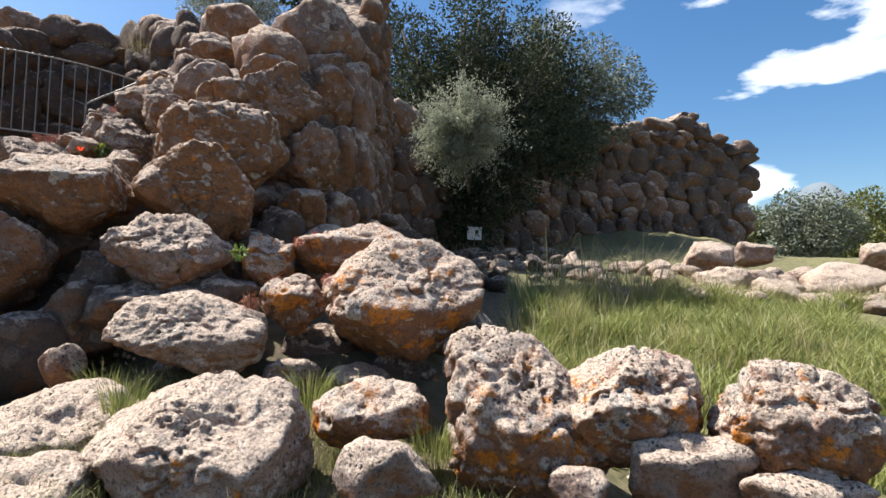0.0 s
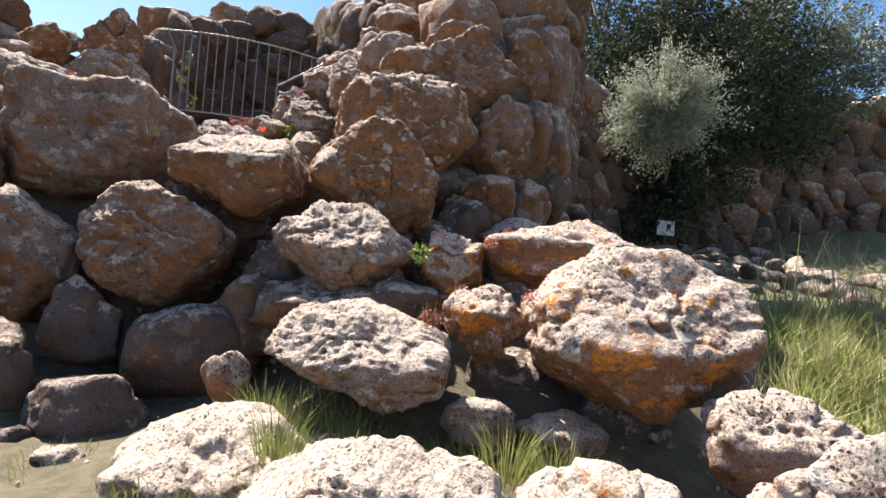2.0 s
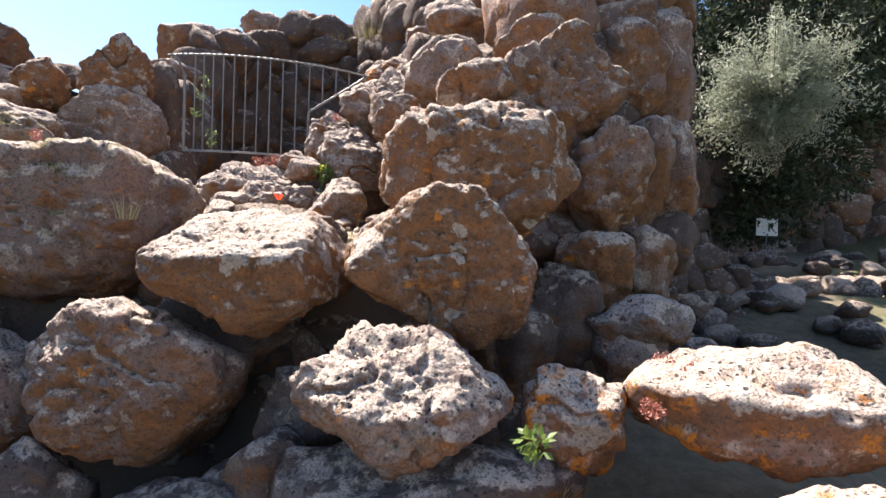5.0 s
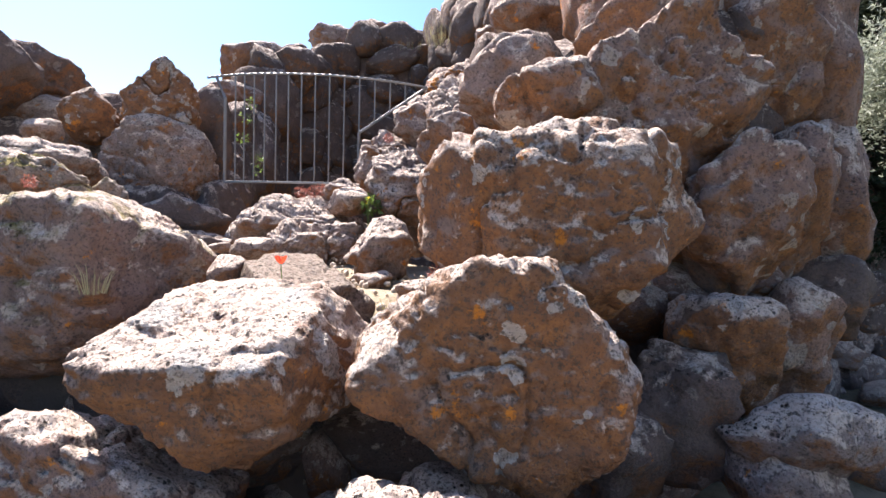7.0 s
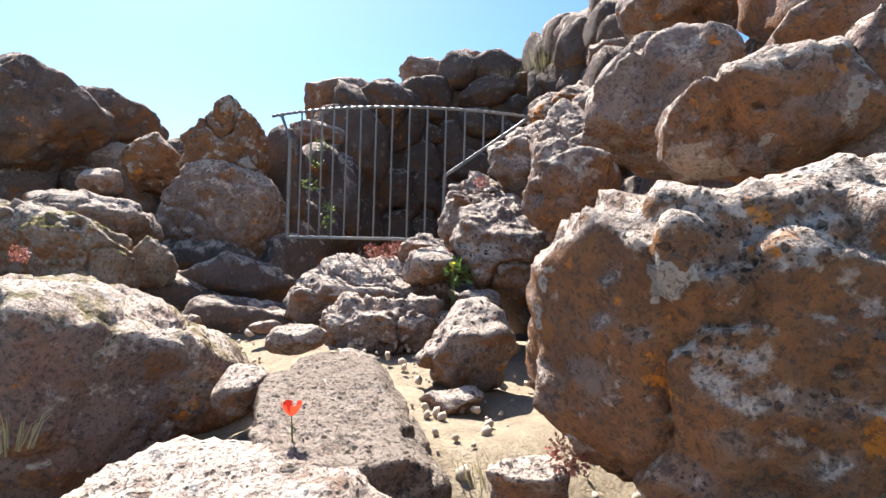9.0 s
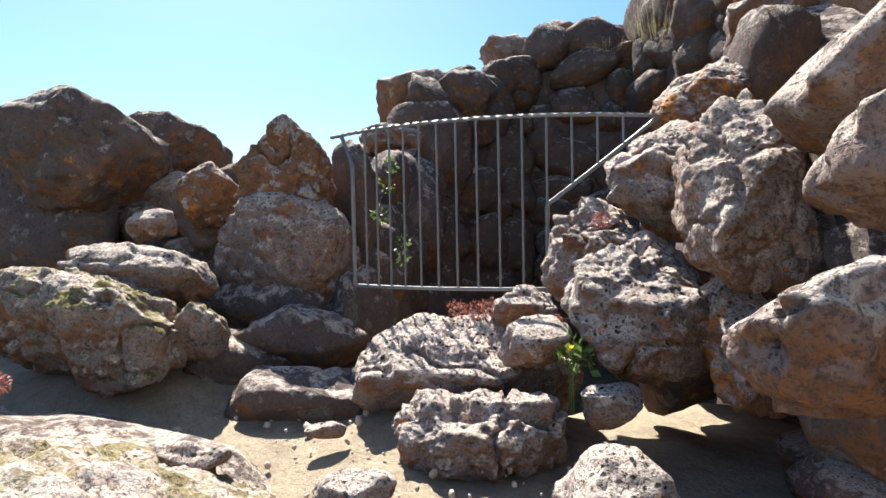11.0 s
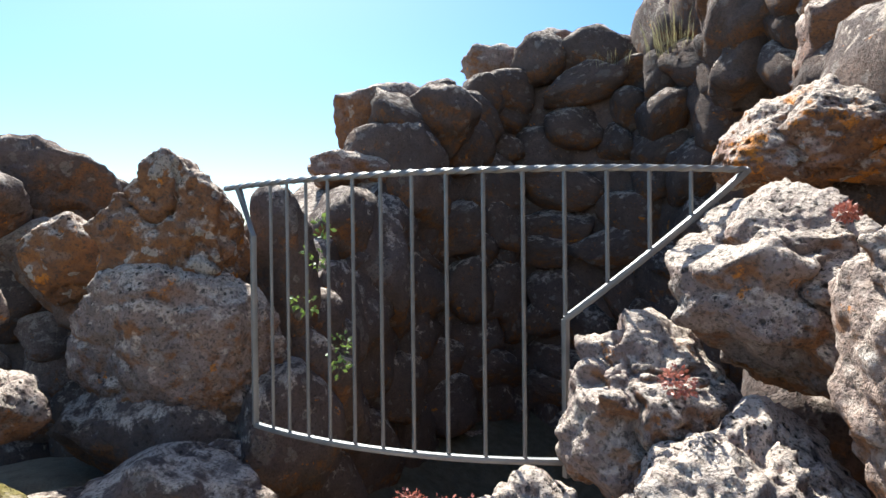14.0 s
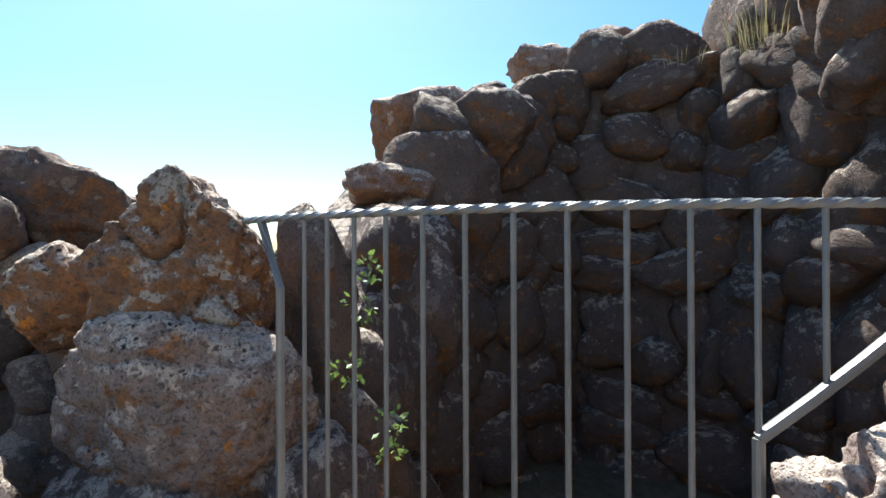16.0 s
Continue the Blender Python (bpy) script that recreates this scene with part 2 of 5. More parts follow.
def soil():
    m, n, l, bsdf = nodes_of("dry_soil")
    co = n.new("ShaderNodeTexCoord").outputs["Object"]
    place, facing = n.new("ShaderNodeSeparateXYZ"), n.new("ShaderNodeSeparateXYZ")
    l.new(co, place.inputs[0])
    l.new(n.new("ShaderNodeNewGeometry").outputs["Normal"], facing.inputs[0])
    big, mid, fine = socket_noise(n, l, co, 1.7, 5), socket_noise(n, l, co, 9, 6, 0.7), socket_noise(n, l, co, 60, 5, 0.7)
    col = mix(n, l, ramp(n, l, mid, 0.35, 0.65), (0.40, 0.32, 0.21), (0.27, 0.20, 0.13))
    col = mix(n, l, ramp(n, l, fine, 0.4, 0.7, 0.0, 0.6), col, (0.17, 0.13, 0.09))
    # low soil coloured darker, for shade in the gaps and less bounced light
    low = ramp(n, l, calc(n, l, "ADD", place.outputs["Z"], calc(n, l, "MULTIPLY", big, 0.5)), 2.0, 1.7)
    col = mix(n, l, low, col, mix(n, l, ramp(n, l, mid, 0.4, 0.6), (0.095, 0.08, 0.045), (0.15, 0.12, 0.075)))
    green = calc(n, l, "MULTIPLY", ramp(n, l, calc(n, l, "ADD", place.outputs["X"], big), 0.9, 1.5), ramp(n, l, place.outputs["Y"], 2.6, 3.4))
    col = mix(n, l, green, col, mix(n, l, ramp(n, l, mid, 0.4, 0.6), (0.10, 0.10, 0.04), (0.19, 0.17, 0.08)))
    # steep faces darkened: rubble, with the gaps' shade put into the colour
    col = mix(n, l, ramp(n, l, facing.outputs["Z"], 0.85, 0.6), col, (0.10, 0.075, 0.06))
    l.new(col, bsdf.inputs["Base Color"])
    bsdf.inputs["Roughness"].default_value = 0.96
    bump = n.new("ShaderNodeBump")
    bump.inputs["Strength"].default_value, bump.inputs["Distance"].default_value = 1.0, 0.03
    l.new(calc(n, l, "ADD", mid, calc(n, l, "MULTIPLY", fine, 0.5)), bump.inputs["Height"])
    l.new(bump.outputs["Normal"], bsdf.inputs["Normal"])
    return m


SOIL = soil()
GRASS = plain("green_grass", (0.14, 0.18, 0.04), (0.33, 0.33, 0.11), 2.0, 0.6, 0, 0.35)
STRAW = plain("dry_grass", (0.30, 0.25, 0.12), (0.42, 0.37, 0.20), 2.0, 0.7, 0, 0.3)
OLIVE = plain("olive_leaf", (0.20, 0.22, 0.14), (0.42, 0.44, 0.34), 3.0, 0.5, 0, 0.35)
EVERGREEN = plain("evergreen_leaf", (0.025, 0.035, 0.016), (0.06, 0.075, 0.035), 3.0, 0.85, 0, 0.2)
GREYLEAF = plain("grey_green_leaf", (0.10, 0.12, 0.08), (0.20, 0.22, 0.16), 3.0, 0.55, 0, 0.2)
HERB = plain("herb_leaf", (0.07, 0.12, 0.025), (0.20, 0.26, 0.06), 6.0, 0.5, 0, 0.4)
SEDUM = plain("red_stonecrop", (0.28, 0.07, 0.055), (0.42, 0.17, 0.11), 30.0, 0.5, 0, 0.2)
POPPY = plain("poppy_petal", (0.75, 0.05, 0.02), (0.85, 0.09, 0.03), 10.0, 0.5, 0, 0.35)
YELLOW = plain("yellow_petal", (0.75, 0.60, 0.03), (0.8, 0.68, 0.08), 10.0, 0.5, 0, 0.3)
PEBBLE = plain("pale_pebble", (0.34, 0.27, 0.20), (0.50, 0.41, 0.32), 20.0, 0.9)
SCRUB = plain("sunlit_scrub_leaf", (0.08, 0.10, 0.025), (0.20, 0.20, 0.05), 3.0, 0.6, 0, 0.25)
# bark coloured dark, so the stems sink as if in shade
BARK = plain("olive_bark", (0.06, 0.05, 0.04), (0.11, 0.095, 0.075), 9.0, 0.9, 0.02)
STEEL = plain("weathered_steel", (0.15, 0.145, 0.14), (0.25, 0.24, 0.23), 14.0, 0.5, 0.001, 0, 0.6)
BOARD = plain("white_board", (0.72, 0.72, 0.70), (0.80, 0.80, 0.78), 5.0, 0.6)
INK = plain("black_ink", (0.03, 0.03, 0.03), (0.05, 0.05, 0.05), 5.0, 0.6)
HILL = plain("hazy_hill", (0.11, 0.14, 0.17), (0.16, 0.19, 0.22), 0.01, 1.0)


# shapes
def lattice(ix, iy, iz, seed):
    h = (ix * 374761393 + iy * 668265263 + iz * 2147483647 + seed * 974634777) & 0xFFFFFFFF
    h = ((h ^ (h >> 13)) * 1274126177) & 0xFFFFFFFF
    h = ((h ^ (h >> 16)) * 2246822519) & 0xFFFFFFFF
    return ((h ^ (h >> 15)) & 0xFFFF) / 32767.5 - 1.0


def grain(p, scale, seed):
    """Smooth value noise in -1..1 at points p (n x 3)."""
    q = p * scale + 100.0
    i = np.floor(q).astype(np.int64)
    f = q - i
    f = f * f * (3 - 2 * f)
    out = 0
    for dx in (0, 1):
        for dy in (0, 1):
            for dz in (0, 1):
                w = (f[:, 0] if dx else 1 - f[:, 0]) * (f[:, 1] if dy else 1 - f[:, 1]) * (f[:, 2] if dz else 1 - f[:, 2])
                out = out + w * lattice(i[:, 0] + dx, i[:, 1] + dy, i[:, 2] + dz, seed)
    return out


BALLS = {}


def ball(level):
    if level not in BALLS:
        bm = bmesh.new()
        bmesh.ops.create_icosphere(bm, subdivisions=level, radius=1)
        v = np.array([x.co[:] for x in bm.verts])
        f = np.array([[a.index for a in x.verts] for x in bm.faces])
        BALLS[level] = (v / np.linalg.norm(v, axis=1)[:, None], f)
        bm.free()
    return BALLS[level]


def mesh_of(name, v, f, material, smooth=True):
    me = bpy.data.meshes.new(name)
    me.from_pydata(np.asarray(v).tolist(), [], np.asarray(f).tolist() if not isinstance(f, list) else f)
    me.polygons.foreach_set("use_smooth", np.full(len(me.polygons), smooth))
    me.materials.append(material)
    me.update()
    return me


def pores(p, scale, seed):
    """Distance to the nearest of one jittered point a cell, in cells."""
    q = p * scale + 100.0
    i = np.floor(q).astype(np.int64)
    best = np.full(len(p), 9.0)
    for dx in (-1, 0, 1):
        for dy in (-1, 0, 1):
            for dz in (-1, 0, 1):
                c = (i[:, 0] + dx, i[:, 1] + dy, i[:, 2] + dz)
                far = sum((c[k] + 0.5 + 0.42 * lattice(*c, seed + k) - q[:, k]) ** 2 for k in range(3))
                best = np.minimum(best, far)
    return np.sqrt(best)


def chisel(rad, d, normal, c, soft):
    """Cut a star-shaped solid by the plane at distance c, with an edge worn round by soft."""
    cut = c / np.maximum(d @ normal, 1e-3)
    h = np.clip(0.5 + (cut - rad) / (2 * soft), 0, 1)
    return cut * (1 - h) + rad * h - soft * h * (1 - h)


def facing(turn, tilt):
    """Turn in the front plane (0 right, 90 up, 180 left), then tilt towards the front."""
    a, b = radians(turn), radians(tilt)
    return np.array([math.cos(a) * math.cos(b), -math.sin(b), math.sin(a) * math.cos(b)])


def rock_points(size, level, el, roll, n, seed, slope=0, cut_at=1.0, lean=0.0, cuts=(), dents=(), ripple=1.0):
    """A boulder that fills the box size: a rounded block with hewn faces (turn, tilt, distance),
    hollows (turn, tilt, width, depth), cracks and pits."""
    d, f = ball(level)
    rng = np.random.default_rng(seed)
    a = math.radians(roll)
    rot = np.array([[math.cos(a), 0, math.sin(a)], [0, 1, 0], [-math.sin(a), 0, math.cos(a)]])
    q = d @ rot
    q = q / np.array([1, 1, el])
    rad = 1 / (np.abs(q) ** n).sum(1) ** (1 / n)
    for k in range(8 if cuts else 13):
        nk = rng.normal(size=3)
        nk /= np.linalg.norm(nk)
        c = rng.uniform(0.82, 1.0) if cuts else rng.uniform(0.66, 0.95) * (1 if el > 0.8 else 0.92)
        rad = chisel(rad, d, nk, c, rng.uniform(0.03, 0.09))
    if slope:
        rad = chisel(rad, d, facing(90, slope), cut_at, 0.06)
    for turn, tilt, c in cuts:
        rad = chisel(rad, d, facing(turn, tilt), c, 0.07)
    for turn, tilt, wide, deep in dents:
        rad = rad - deep * np.exp(-((1 - d @ facing(turn, tilt)) * 2 / wide ** 2))
    p = d * rad[:, None]
    p = p * (1 + 0.07 * grain(p, 1.5, seed) + 0.045 * grain(p, 3.1, seed + 1))[:, None]
    lo, hi = p.min(0), p.max(0)
    p = (p - (lo + hi) / 2) / ((hi - lo) / 2) * (np.array(size) / 2)
    p[:, 1] -= lean * p[:, 2]
    nrm = d * (1 / np.array(size))
    nrm /= np.linalg.norm(nrm, axis=1)[:, None]
    mean = float(np.prod(size)) ** (1 / 3)
    amp = 0.03 * min(1, mean / 0.5) * ripple
    ridge = 1 - np.abs(grain(p, 5.5, seed + 2))
    step = grain(p, 11, seed + 3)
    p = p + nrm * (amp * (ridge - 0.6) + amp * 0.6 * step + amp * 0.4 * grain(p, 21, seed + 8))[:, None]
    crack = 1 - np.abs(grain(p, 4.2, seed + 5) + 0.25 * grain(p, 12, seed + 9))
    p = p - nrm * (amp * 1.3 * np.clip((crack - 0.88) / 0.12, 0, 1))[:, None]
    worn = np.clip(0.62 + 1.2 * grain(p, 3.5, seed + 6), 0, 1)
    if level < 5:
        holes = np.clip(grain(p, 13, seed + 4) - 0.35, 0, 1)
        p = p - nrm * (0.05 * min(1, mean / 0.4) * holes * worn)[:, None]
    else:
        warped = p + 0.012 * np.stack([grain(p, 30, seed + 20 + k) for k in range(3)], 1)
        wide = 0.30 + 0.16 * grain(p, 6, seed + 13)
        deep = np.clip((wide - pores(warped, 15, seed + 4)) / 0.16, 0, 1)
        p = p - nrm * (0.036 * min(1, mean / 0.4) * deep * worn)[:, None]
        p = p + nrm * (0.008 * grain(p, 40, seed + 7))[:, None]
    if level >= 6:
        deep = np.clip((0.40 - pores(warped, 30, seed + 11)) / 0.2, 0, 1)
        p = p + nrm * (0.006 * grain(p, 75, seed + 10) - 0.012 * deep * worn)[:, None]
    return p, f


WORDS = {
    "pale": "cream pitted basalt boulder",
    "lichen": "basalt boulder with white-orange lichen",
    "orange": "brown basalt boulder with orange lichen",
    "rust": "large rust-orange lichened basalt boulder",
    "grey": "rough grey pitted basalt boulder",
    "dark": "brown basalt boulder coloured dark for shade",
    "ridge": "brown basalt boulder with mossy ridge",
    "moss": "mossy grey basalt boulder",
}
PLACES = {
    "rubble at the foot of the steps": "lying on dry ground",
    "lower steps": "set as a rough step",
    "left wall": "stacked in a drystone wall",
    "middle steps": "beside the climbing path",
    "tower": "stacked in a ruined tower",
    "gate corner": "beside the iron railing",
    "left of the gate": "stacked in a ruined wall",
    "far rim": "on the rim of the chamber",
    "bank": "on the sunlit stony bank",
    "rubble core": "packed behind other stones",
}


def boulder(at, size, yaw, kind, level, el, roll, n, seed, group, slope=0, cut_at=1.0, lean=0.26, cuts=(), dents=(), ripple=1.0):
    p, f = rock_points(size, level, el, roll, n, seed, slope, cut_at, lean, cuts, dents, ripple)
    ob = new("boulder", mesh_of("boulder", p, f, ROCK[kind]))
    ob.matrix_world = pose(*at, 0, 0, yaw)
    return tagged(ob, WORDS[kind] + " " + PLACES[group], "boulder", group)


# ground
LOW = ((0.5, -1, 0), (0, 1, 0.05), (0.2, 2.4, 0.12), (-0.75, 2.2, 0.2), (-1.2, 3.0, 0.3), (-1.8, 3.5, 0.5), (-1.3, 4.1, 0.75), (-2.3, 3.2, 0.2), (-3.2, 2.4, 0.1), (-4.5, 2.5, 0.15),
       (2, 3, 0.05), (1, 4.6, 0.3), (2.8, 7, 0.62), (1.0, 8, 0.8), (-0.8, 5.2, 0.9), (-1.4, 5.6, 1.0), (4, 2, 0), (6, 6, 0.4), (3.5, 9, 0.9), (6.2, 9, 0.9), (10, 9, 0.9),
       (4, 12, 1.35), (9, 12, 1.35), (4, 17, 2.1), (6, 22, 3.0), (0, 12, 1.3), (-0.5, 17, 1.7), (14, 20, 2.2), (12, 3, 0), (-4, 0, 0.1), (-7, 1, 0.3), (3, -6, 0), (-4, -5, 0))
HIGH = ((-2.5, 4.5, 1.65), (-2.9, 4.4, 1.85), (-3.2, 4.8, 2.02), (-3.6, 4.75, 2.06), (-4.3, 5.1, 2.12), (-4.9, 5.4, 2.2), (-5.5, 4.8, 2.1), (-6.4, 4.4, 2.3), (-5.0, 3.9, 1.9), (-4.2, 4.2, 1.9),
        (-3.4, 6.2, 2.0), (-9, 3, 2.2), (-6.2, 7.0, 1.3), (-6.6, 8.2, 1.1), (-5.6, 8.2, 1.1), (-4.6, 6.7, 2.0), (-5.6, 6.4, 1.6), (-12, 8, 2.5), (-10, 14, 2.5), (-2, 9, 2.0))
SCARP = ((-30, -9, -6, -5.1, -4.4, -3.5, -3.0, -2.5, -2.2, -2.0, -1.9), (1, 1.5, 2.8, 3.5, 3.9, 4.2, 4.35, 4.7, 6.0, 9, 60))


def shepard(x, y, known):
    num = den = 0.0
    for hx, hy, hz in known:
        w = 1 / ((x - hx) ** 2 + (y - hy) ** 2 + 0.05) ** 1.7
        num, den = num + w * hz, den + w
    return num / den


def ground_z(x, y):
    u = np.clip((y - np.interp(x, *SCARP)) / 0.25 + 0.5, 0, 1)
    u = u * u * (3 - 2 * u)
    return shepard(x, y, LOW) * (1 - u) + shepard(x, y, HIGH) * u


def build_ground():
    s = np.concatenate([-np.geomspace(3000, 14, 22), np.arange(-13.5, 16.01, 0.11), np.geomspace(16.5, 3000, 40)])
    gx, gy = np.meshgrid(s, s)
    x, y = gx.ravel(), gy.ravel()
    z = ground_z(x, y)
    p = np.stack([x, y, z * 0], 1)
    near = np.clip(1 - (np.hypot(x, y - 3) - 24) / 20, 0, 1)
    z = z * near + near * (0.05 * grain(p, 1.3, 5) + 0.03 * grain(p, 4, 6) + 0.012 * grain(p, 11, 7))
    m = len(s)
    i = np.arange(m * m).reshape(m, m)
    f = np.stack([i[:-1, :-1], i[:-1, 1:], i[1:, 1:], i[1:, :-1]], -1).reshape(-1, 4)
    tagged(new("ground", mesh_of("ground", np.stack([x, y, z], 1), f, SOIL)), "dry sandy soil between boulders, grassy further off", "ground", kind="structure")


build_ground()

# boulders
# rubble at the foot of the steps
boulder((-1.92, 2.6, 0.28), (0.95, 0.7, 0.56), 12, 'pale', 5, 0.9, 0, 2.8, 3, 'rubble at the foot of the steps', lean=0.12, cuts=((122, 14, 0.62), (85, 32, 0.56), (40, 5, 0.9)), dents=(), ripple=0.9)
boulder((-0.89, 2.28, 0.36), (1.03, 0.72, 0.74), 12, 'pale', 6, 0.9, 0, 3.0, 10, 'rubble at the foot of the steps', lean=0.12, cuts=((128, 12, 0.62), (88, 32, 0.54), (0, 12, 0.88), (315, 10, 0.9)), dents=((100, 55, 0.2, 0.06), (60, 50, 0.18, 0.05)), ripple=0.9)
boulder((-0.17, 2.72, 0.49), (0.62, 0.42, 0.36), 12, 'lichen', 5, 0.9, -8, 2.8, 17, 'rubble at the foot of the steps', lean=0.12, cuts=((90, 32, 0.66), (130, 10, 0.8), (305, 5, 0.85)), dents=(), ripple=1)
boulder((0.02, 2.27, 0.34), (0.48, 0.33, 0.34), 6, 'grey', 4, 1.00, 0, 2.8, 24, 'rubble at the foot of the steps')
boulder((0.67, 2.69, 0.44), (0.88, 0.68, 1.04), 12, 'lichen', 6, 1, 0, 3.2, 31, 'rubble at the foot of the steps', lean=0.12, cuts=((90, 32, 0.66), (52, 10, 0.68), (180, 20, 0.9), (300, 20, 0.85)), dents=((110, 40, 0.2, 0.08), (40, 50, 0.22, 0.08)), ripple=1)
boulder((1.12, 2.61, 0.63), (0.77, 0.54, 0.58), 6, 'lichen', 6, 0.9, 0, 3.2, 38, 'rubble at the foot of the steps', lean=0.12, cuts=((136, 8, 0.6), (88, 32, 0.68), (0, 8, 0.85), (320, 10, 0.8)), dents=((95, 50, 0.2, 0.07),), ripple=1)
boulder((1.88, 2.49, 0.62), (0.74, 0.56, 0.6), 6, 'lichen', 6, 0.85, 20, 2.3, 45, 'rubble at the foot of the steps', lean=0.12, cuts=((95, 32, 0.78), (225, 0, 0.85)), dents=(), ripple=0.7)
boulder((1.40, 2.44, 0.39), (0.58, 0.38, 0.37), 6, 'grey', 4, 1.00, 0, 2.8, 52, 'rubble at the foot of the steps')
boulder((1.80, 2.24, 0.39), (0.53, 0.28, 0.22), 6, 'pale', 4, 1.00, 0, 2.8, 59, 'rubble at the foot of the steps', 25, 0.60)
boulder((0.88, 2.31, 0.32), (0.26, 0.20, 0.21), 6, 'orange', 4, 1.00, 0, 2.8, 66, 'rubble at the foot of the steps')
boulder((0.48, 3.34, 0.67), (0.66, 0.45, 0.5), 12, 'grey', 5, 1, 0, 2.8, 73, 'rubble at the foot of the steps', lean=0.12, cuts=((90, 32, 0.76), (55, 0, 0.8)), dents=(), ripple=1)
boulder((-1.53, 1.99, 0.22), (0.62, 0.40, 0.38), 6, 'pale', 4, 1.00, 0, 2.8, 80, 'rubble at the foot of the steps', 25, 0.60)
boulder((-3.47, 4.46, 1.93), (0.55, 1.15, 0.52), 66, 'pale', 6, 1, 0, 5.0, 87, 'middle steps', lean=0, cuts=((90, 9, 0.72),), dents=(), ripple=0.45)
boulder((-0.89, 3.38, 0.48), (0.39, 0.29, 0.32), 27, 'grey', 4, 1.00, 0, 2.8, 94, 'rubble at the foot of the steps')
boulder((-0.52, 3.58, 0.45), (0.51, 0.32, 0.29), 27, 'pale', 4, 1.00, 0, 2.8, 101, 'rubble at the foot of the steps', 25, 0.60)
boulder((-1.05, 3.02, 0.30), (0.54, 0.29, 0.23), 27, 'pale', 4, 1.00, 0, 2.8, 108, 'rubble at the foot of the steps', 25, 0.60)
# lower steps
boulder((-0.15, 3.69, 1.05), (1.23, 0.9, 0.88), 19, 'lichen', 6, 0.9, 0, 3.2, 115, 'lower steps', lean=0.28, cuts=((0, 10, 0.84), (90, 38, 0.58), (140, 10, 0.8), (50, 0, 0.85), (235, 15, 0.72), (318, 10, 0.7)), dents=((70, 15, 0.2, 0.14), (18, 15, 0.22, 0.1)), ripple=0.8)
boulder((-1.0, 3.68, 0.98), (0.48, 0.4, 0.44), 19, 'lichen', 5, 0.9, -10, 2.8, 129, 'lower steps', lean=0.24, cuts=((90, 26, 0.7), (235, 5, 0.8), (315, 5, 0.8)), dents=(), ripple=1)
boulder((-1.57, 3.26, 0.77), (1.04, 0.66, 0.6), 19, 'pale', 6, 0.8, 12, 2.8, 143, 'lower steps', lean=0.2, cuts=((238, 12, 0.54), (66, 5, 0.72), (90, 38, 0.56), (310, 5, 0.88), (165, 10, 0.85)), dents=((110, -5, 0.3, 0.22),), ripple=0.7)
boulder((-2.07, 3.81, 1.31), (0.93, 0.66, 0.66), 24, 'grey', 6, 0.9, 0, 2.8, 150, 'lower steps', lean=0.2, cuts=((226, 8, 0.74), (312, 5, 0.7), (42, 0, 0.88), (92, 35, 0.62)), dents=((128, 5, 0.25, 0.16),), ripple=1)
boulder((-1.43, 4.18, 1.25), (0.42, 0.36, 0.51), 24, 'lichen', 5, 1, 0, 4.0, 157, 'lower steps', lean=0.24, cuts=((90, 26, 0.78), (180, 10, 0.9), (0, 5, 0.9)), dents=(), ripple=1)
boulder((-0.72, 4.38, 1.40), (1.08, 0.66, 0.52), 24, 'lichen', 5, 0.7, -12, 2.8, 164, 'lower steps', lean=0.24, cuts=((112, 0, 0.62), (90, 26, 0.68), (250, 8, 0.62), (60, 10, 0.75), (305, 0, 0.8)), dents=(), ripple=1)
# stones under the steps, coloured dark for their shadowed base
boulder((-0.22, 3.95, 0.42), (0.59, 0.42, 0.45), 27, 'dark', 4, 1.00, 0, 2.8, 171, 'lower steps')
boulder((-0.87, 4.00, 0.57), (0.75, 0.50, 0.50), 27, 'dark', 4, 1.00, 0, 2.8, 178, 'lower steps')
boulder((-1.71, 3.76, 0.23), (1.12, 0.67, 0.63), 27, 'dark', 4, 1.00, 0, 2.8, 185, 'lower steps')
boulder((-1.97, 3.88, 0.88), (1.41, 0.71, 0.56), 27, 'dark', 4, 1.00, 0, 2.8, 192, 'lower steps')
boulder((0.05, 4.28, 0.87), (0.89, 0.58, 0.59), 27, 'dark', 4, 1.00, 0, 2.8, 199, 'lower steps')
# left wall
boulder((-4.66, 3.82, 2.0), (1.6, 1.2, 1.0), 29, 'ridge', 6, 0.95, 0, 3.0, 95, 'left wall', lean=0.36, cuts=((75, -35, 0.82), (96, -28, 0.84), (0, 12, 0.72), (340, 5, 0.74), (132, -10, 0.82), (315, 10, 0.85), (45, -8, 0.84), (95, 74, 0.85)), dents=((20, 20, 0.25, 0.05),), ripple=0.9)
boulder((-3.57, 3.62, 1.17), (1.1, 0.8, 0.97), 28, 'orange', 6, 0.95, 0, 2.7, 213, 'left wall', lean=0.34, cuts=((100, -30, 0.72), (95, 74, 0.8), (60, -14, 0.74), (92, -12, 0.9), (226, 5, 0.8), (320, 10, 0.75), (130, -14, 0.85)), dents=((15, 50, 0.25, 0.08),), ripple=1)
boulder((-4.5, 3.26, 1.0), (0.8, 0.7, 1.1), 28, 'orange', 5, 1, 0, 3.0, 220, 'left wall', lean=0.34, cuts=((62, -14, 0.8), (240, 10, 0.7), (300, 10, 0.75)), dents=(), ripple=1)
boulder((-3.84, 3.25, 0.61), (0.57, 0.51, 0.70), 27, 'dark', 4, 0.80, -20, 2.8, 227, 'left wall')
boulder((-3.11, 3.52, 0.48), (0.96, 0.67, 0.75), 27, 'dark', 4, 0.70, -25, 2.8, 234, 'left wall')
